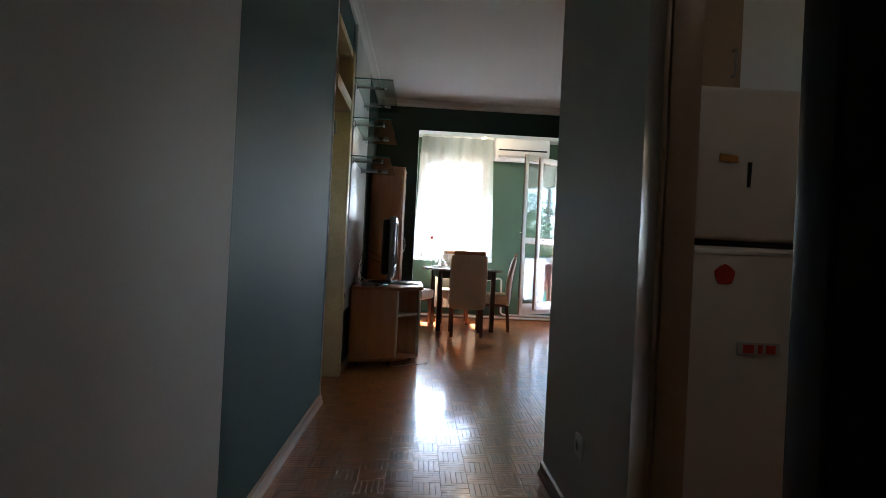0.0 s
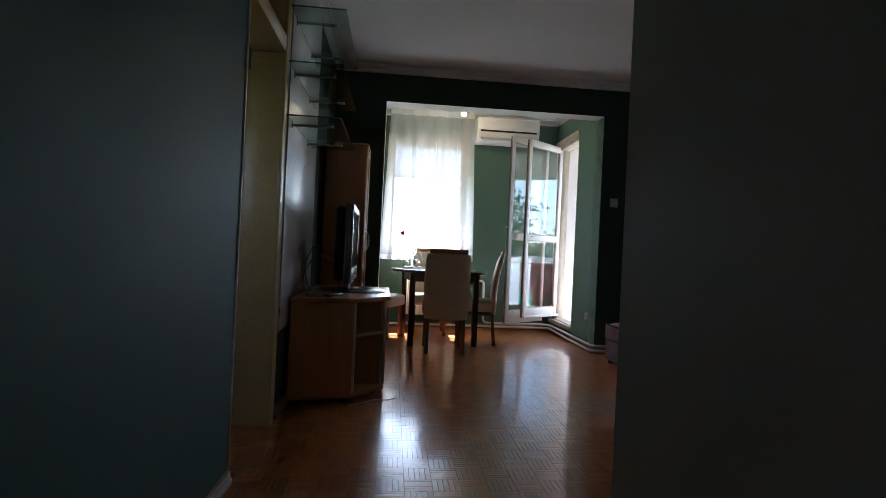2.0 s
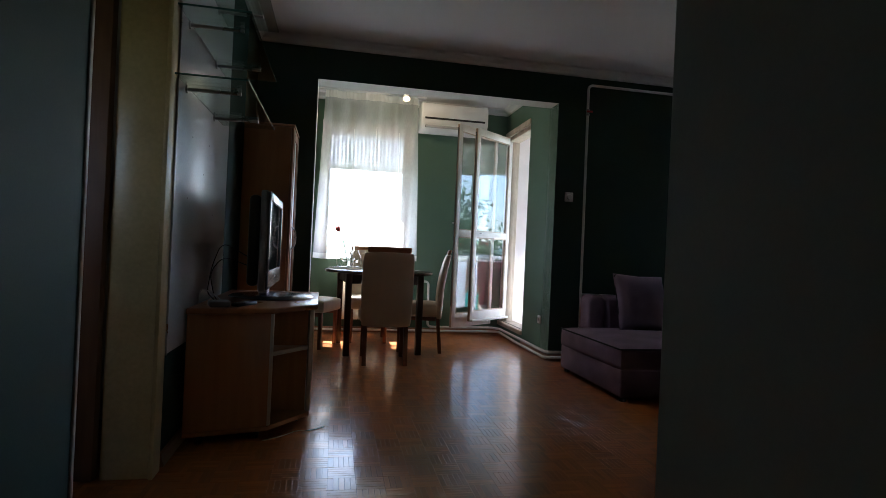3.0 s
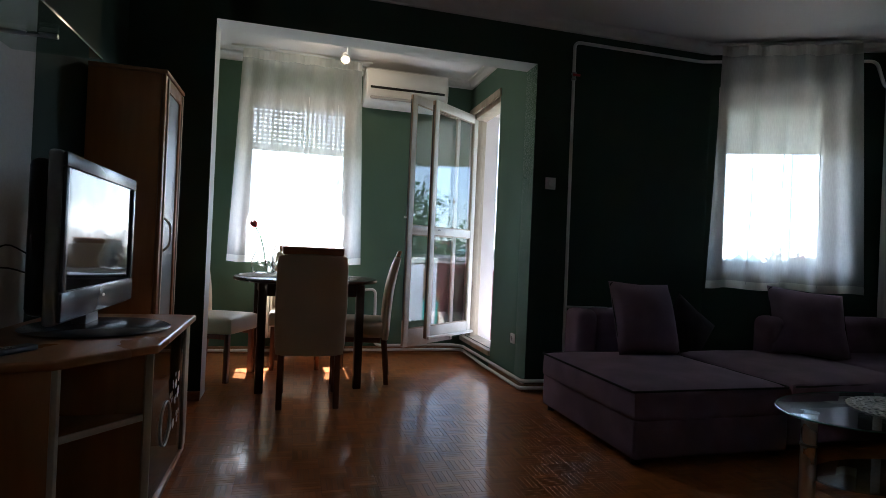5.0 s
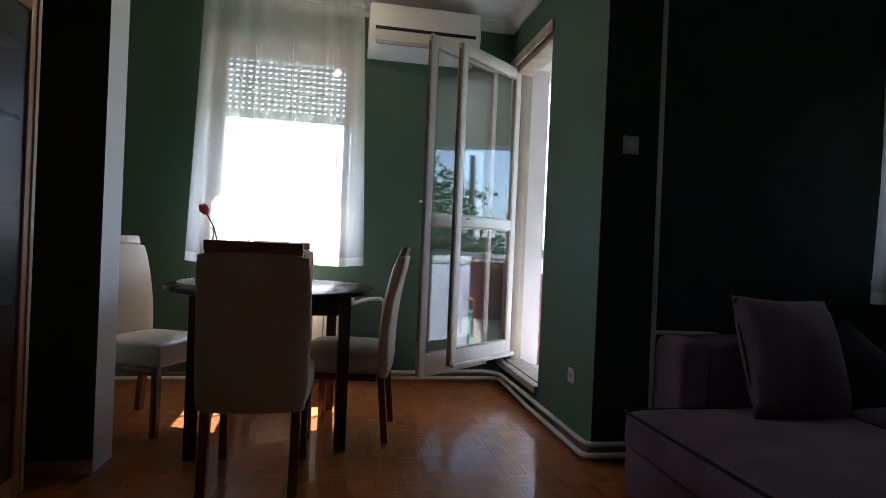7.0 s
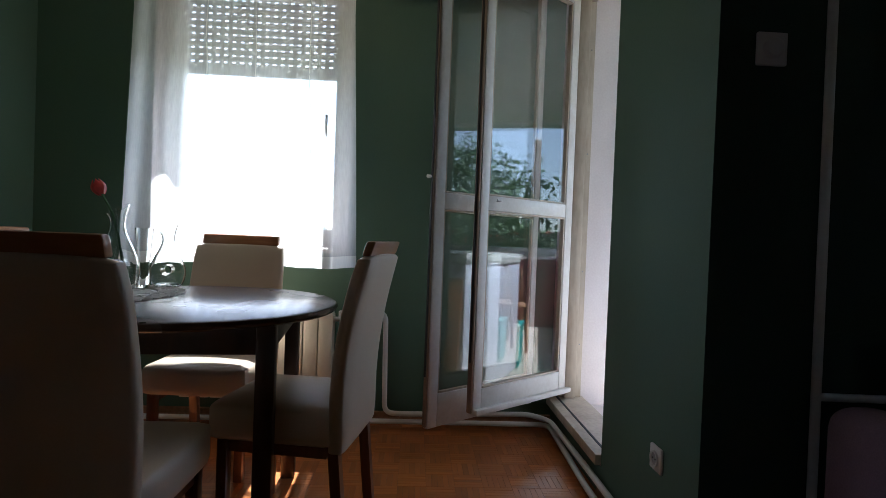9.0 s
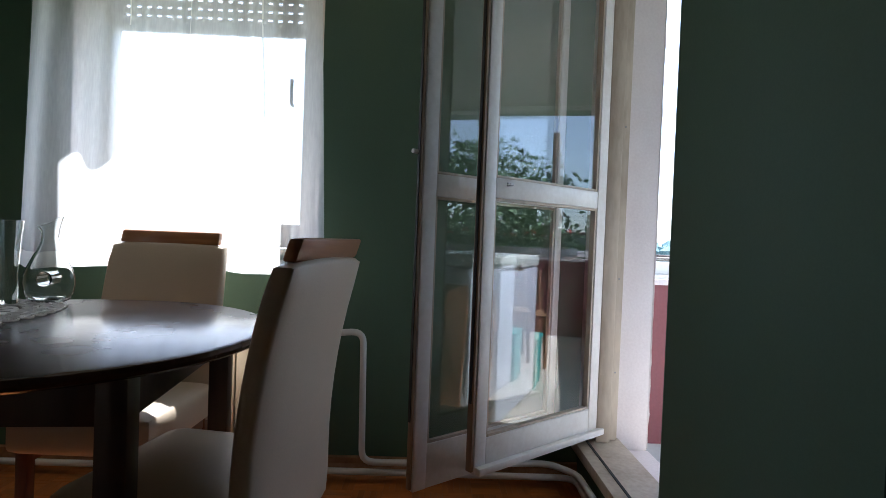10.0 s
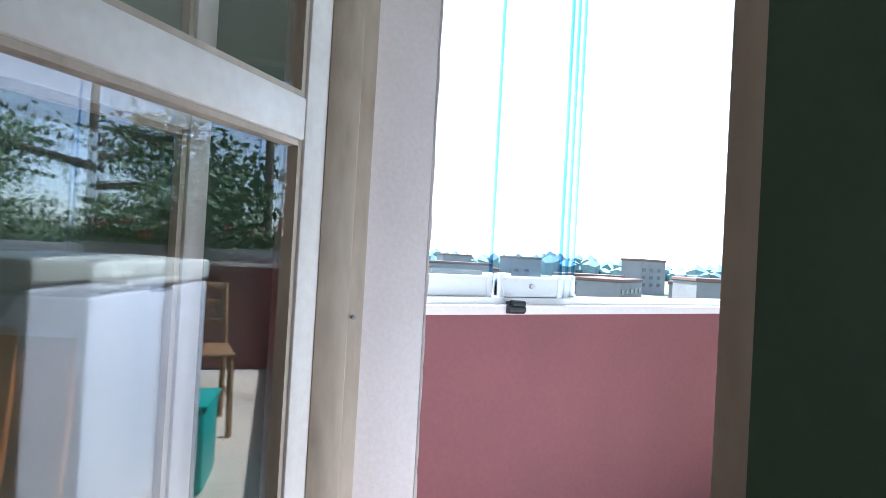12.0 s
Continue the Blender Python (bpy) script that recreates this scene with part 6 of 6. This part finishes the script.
def far_house(x, y, w, d, h, seed):
    rnd = random.Random(seed)
    t = thing("far_building", pose(x, y, GROUND, 0, 0, rnd.uniform(-30, 30)), "distant apartment building with rows of windows", "building", "buildings on the horizon")
    part("wall", box(-w / 2, w / 2, -d / 2, d / 2, 0, h), HOUSEWALL, t, smooth=None)
    part("roof", box(-w / 2 - 0.4, w / 2 + 0.4, -d / 2 - 0.4, d / 2 + 0.4, h + 0.01, h + 1.2, 0.3), HOUSEROOF, t, smooth=None)
    for k in range(int(w / 7)):
        for f in range(1, int(h / 4)):
            part("window", box(-w / 2 + 2 + k * 7, -w / 2 + 5 + k * 7, -d / 2 - 0.15, -d / 2 - 0.02, f * 4, f * 4 + 1.8), HOUSEGLASS, t, smooth=None)



def far_wood():
    """A long uneven belt of trees on the horizon."""
    rnd = random.Random(51)
    verts, faces = [], []
    for k in range(1400):
        a = radians(rnd.uniform(-35, 140))
        d = rnd.uniform(620, 900)
        c = Vector((d * math.sin(a), d * math.cos(a), GROUND))
        w, h = rnd.uniform(5, 13), rnd.uniform(10, 26) + 9 * noise.noise((a * 5, 0, 3))
        b = len(verts)
        verts.append(c + Vector((0, 0, h)))
        for j in range(7):
            q = 6.283 * j / 7 + a
            verts.append(c + Vector((w * math.cos(q), w * math.sin(q), h * rnd.uniform(0.5, 0.8))))
        for j in range(7):
            q = 6.283 * j / 7 + a
            verts.append(c + Vector((w * 0.8 * math.cos(q), w * 0.8 * math.sin(q), 0)))
        for j in range(7):
            i = (j + 1) % 7
            faces += [(b, b + 1 + j, b + 1 + i), (b + 1 + j, b + 8 + j, b + 8 + i, b + 1 + i)]
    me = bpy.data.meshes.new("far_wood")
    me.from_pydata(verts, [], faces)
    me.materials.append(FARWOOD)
    tagged(new("far_wood", me), "belt of trees on the horizon, tinted blue-green for haze", "trees", kind="stuff")


far_wood()
rnd = random.Random(9)
for k in range(26):
    a = radians(6 + k * 3.3 + rnd.uniform(-2, 2))
    dist = rnd.uniform(190, 420)
    far_house(dist * math.sin(a), dist * math.cos(a), rnd.uniform(20, 46), rnd.uniform(10, 16), rnd.uniform(8, 12.6) + (5 if k % 3 == 1 else 0), 40 + k)

# ---- parquet ----
SQ, ST = 0.12, 0.024


def inside(x, y):
    """Where the parquet lies."""
    if XL - 0.2 < x < HALLX + 0.1 and -0.9 < y <= HALLEND:
        return True
    if HALLX < x < 3.9 and -0.9 < y < HALLEND - 0.1:
        return True
    if x > XL and HALLEND < y < YA + 0.05 and x < XD and (x - DC.x) * 0.423 + (y - DC.y) * 0.906 < 0.02:
        return True
    if 0.1 < x < XR and YA <= y < YB:
        return True
    return -1.3 < x <= XL and 3.4 < y < 5.2


PARQUET = tagged(new("floor"), "glossy brown mosaic parquet in a basket pattern", "floor", kind="structure")
sm = bpy.data.meshes.new("strip")
sb = box(-SQ / 2 + 0.0002, SQ / 2 - 0.0002, -ST / 2 + 0.0002, ST / 2 - 0.0002, -0.006, 0.0, 0.0005, 1)
sb.to_mesh(sm)
sb.free()
sm.materials.append(STRIP_O)
rnd = random.Random(77)
cols, rows = range(-12, 60), range(-8, 74)
V = {0: [], 1: []}
F = {0: [], 1: []}
count = 0
for i in cols:
    for j in rows:
        cx, cy = i * SQ + 0.03, j * SQ + 0.02
        if not inside(cx, cy):
            continue
        turned = (i + j) % 2
        for s in range(5):
            o = (s - 2) * ST
            tilt, rise = rnd.gauss(0, 0.0045), rnd.uniform(-0.0002, 0.0)
            roll = rnd.gauss(0, 0.0015)
            near = 2.05 < cx < 2.75 and 5.3 < cy < 6.55
            if near and count < 300:
                ob = new("strip", sm)
                ob.parent = PARQUET
                ob.matrix_local = pose(cx + (o if turned else 0), cy + (0 if turned else o), rise, math.degrees(tilt), math.degrees(roll), 90 if turned else 0)
                count += 1
                continue
            hx, hy = (ST / 2 - 0.0002, SQ / 2 - 0.0002) if turned else (SQ / 2 - 0.0002, ST / 2 - 0.0002)
            px, py = (cx + o, cy) if turned else (cx, cy + o)
            v, f = V[turned], F[turned]
            b = len(v)
            for z, inset in ((-0.006, 0), (-0.0005, 0), (0.0, 0.0005)):
                for sx, sy in ((-1, -1), (1, -1), (1, 1), (-1, 1)):
                    zz = z + rise + ((tilt * sx * hx + roll * sy * hy) if turned else (tilt * sy * hy + roll * sx * hx)) * (z > -0.005)
                    v.append((px + sx * (hx - inset), py + sy * (hy - inset), zz))
            for q in (0, 4):
                f += [(b + q + e, b + q + (e + 1) % 4, b + q + 4 + (e + 1) % 4, b + q + 4 + e) for e in range(4)]
            f.append((b + 8, b + 9, b + 10, b + 11))
for turned, mat in ((0, STRIP_X), (1, STRIP_Y)):
    me = bpy.data.meshes.new("strips")
    me.from_pydata(V[turned], [], F[turned])
    me.materials.append(mat)
    o = new("strips", me)
    o.parent = PARQUET
    tagged(o, kind="stuff")
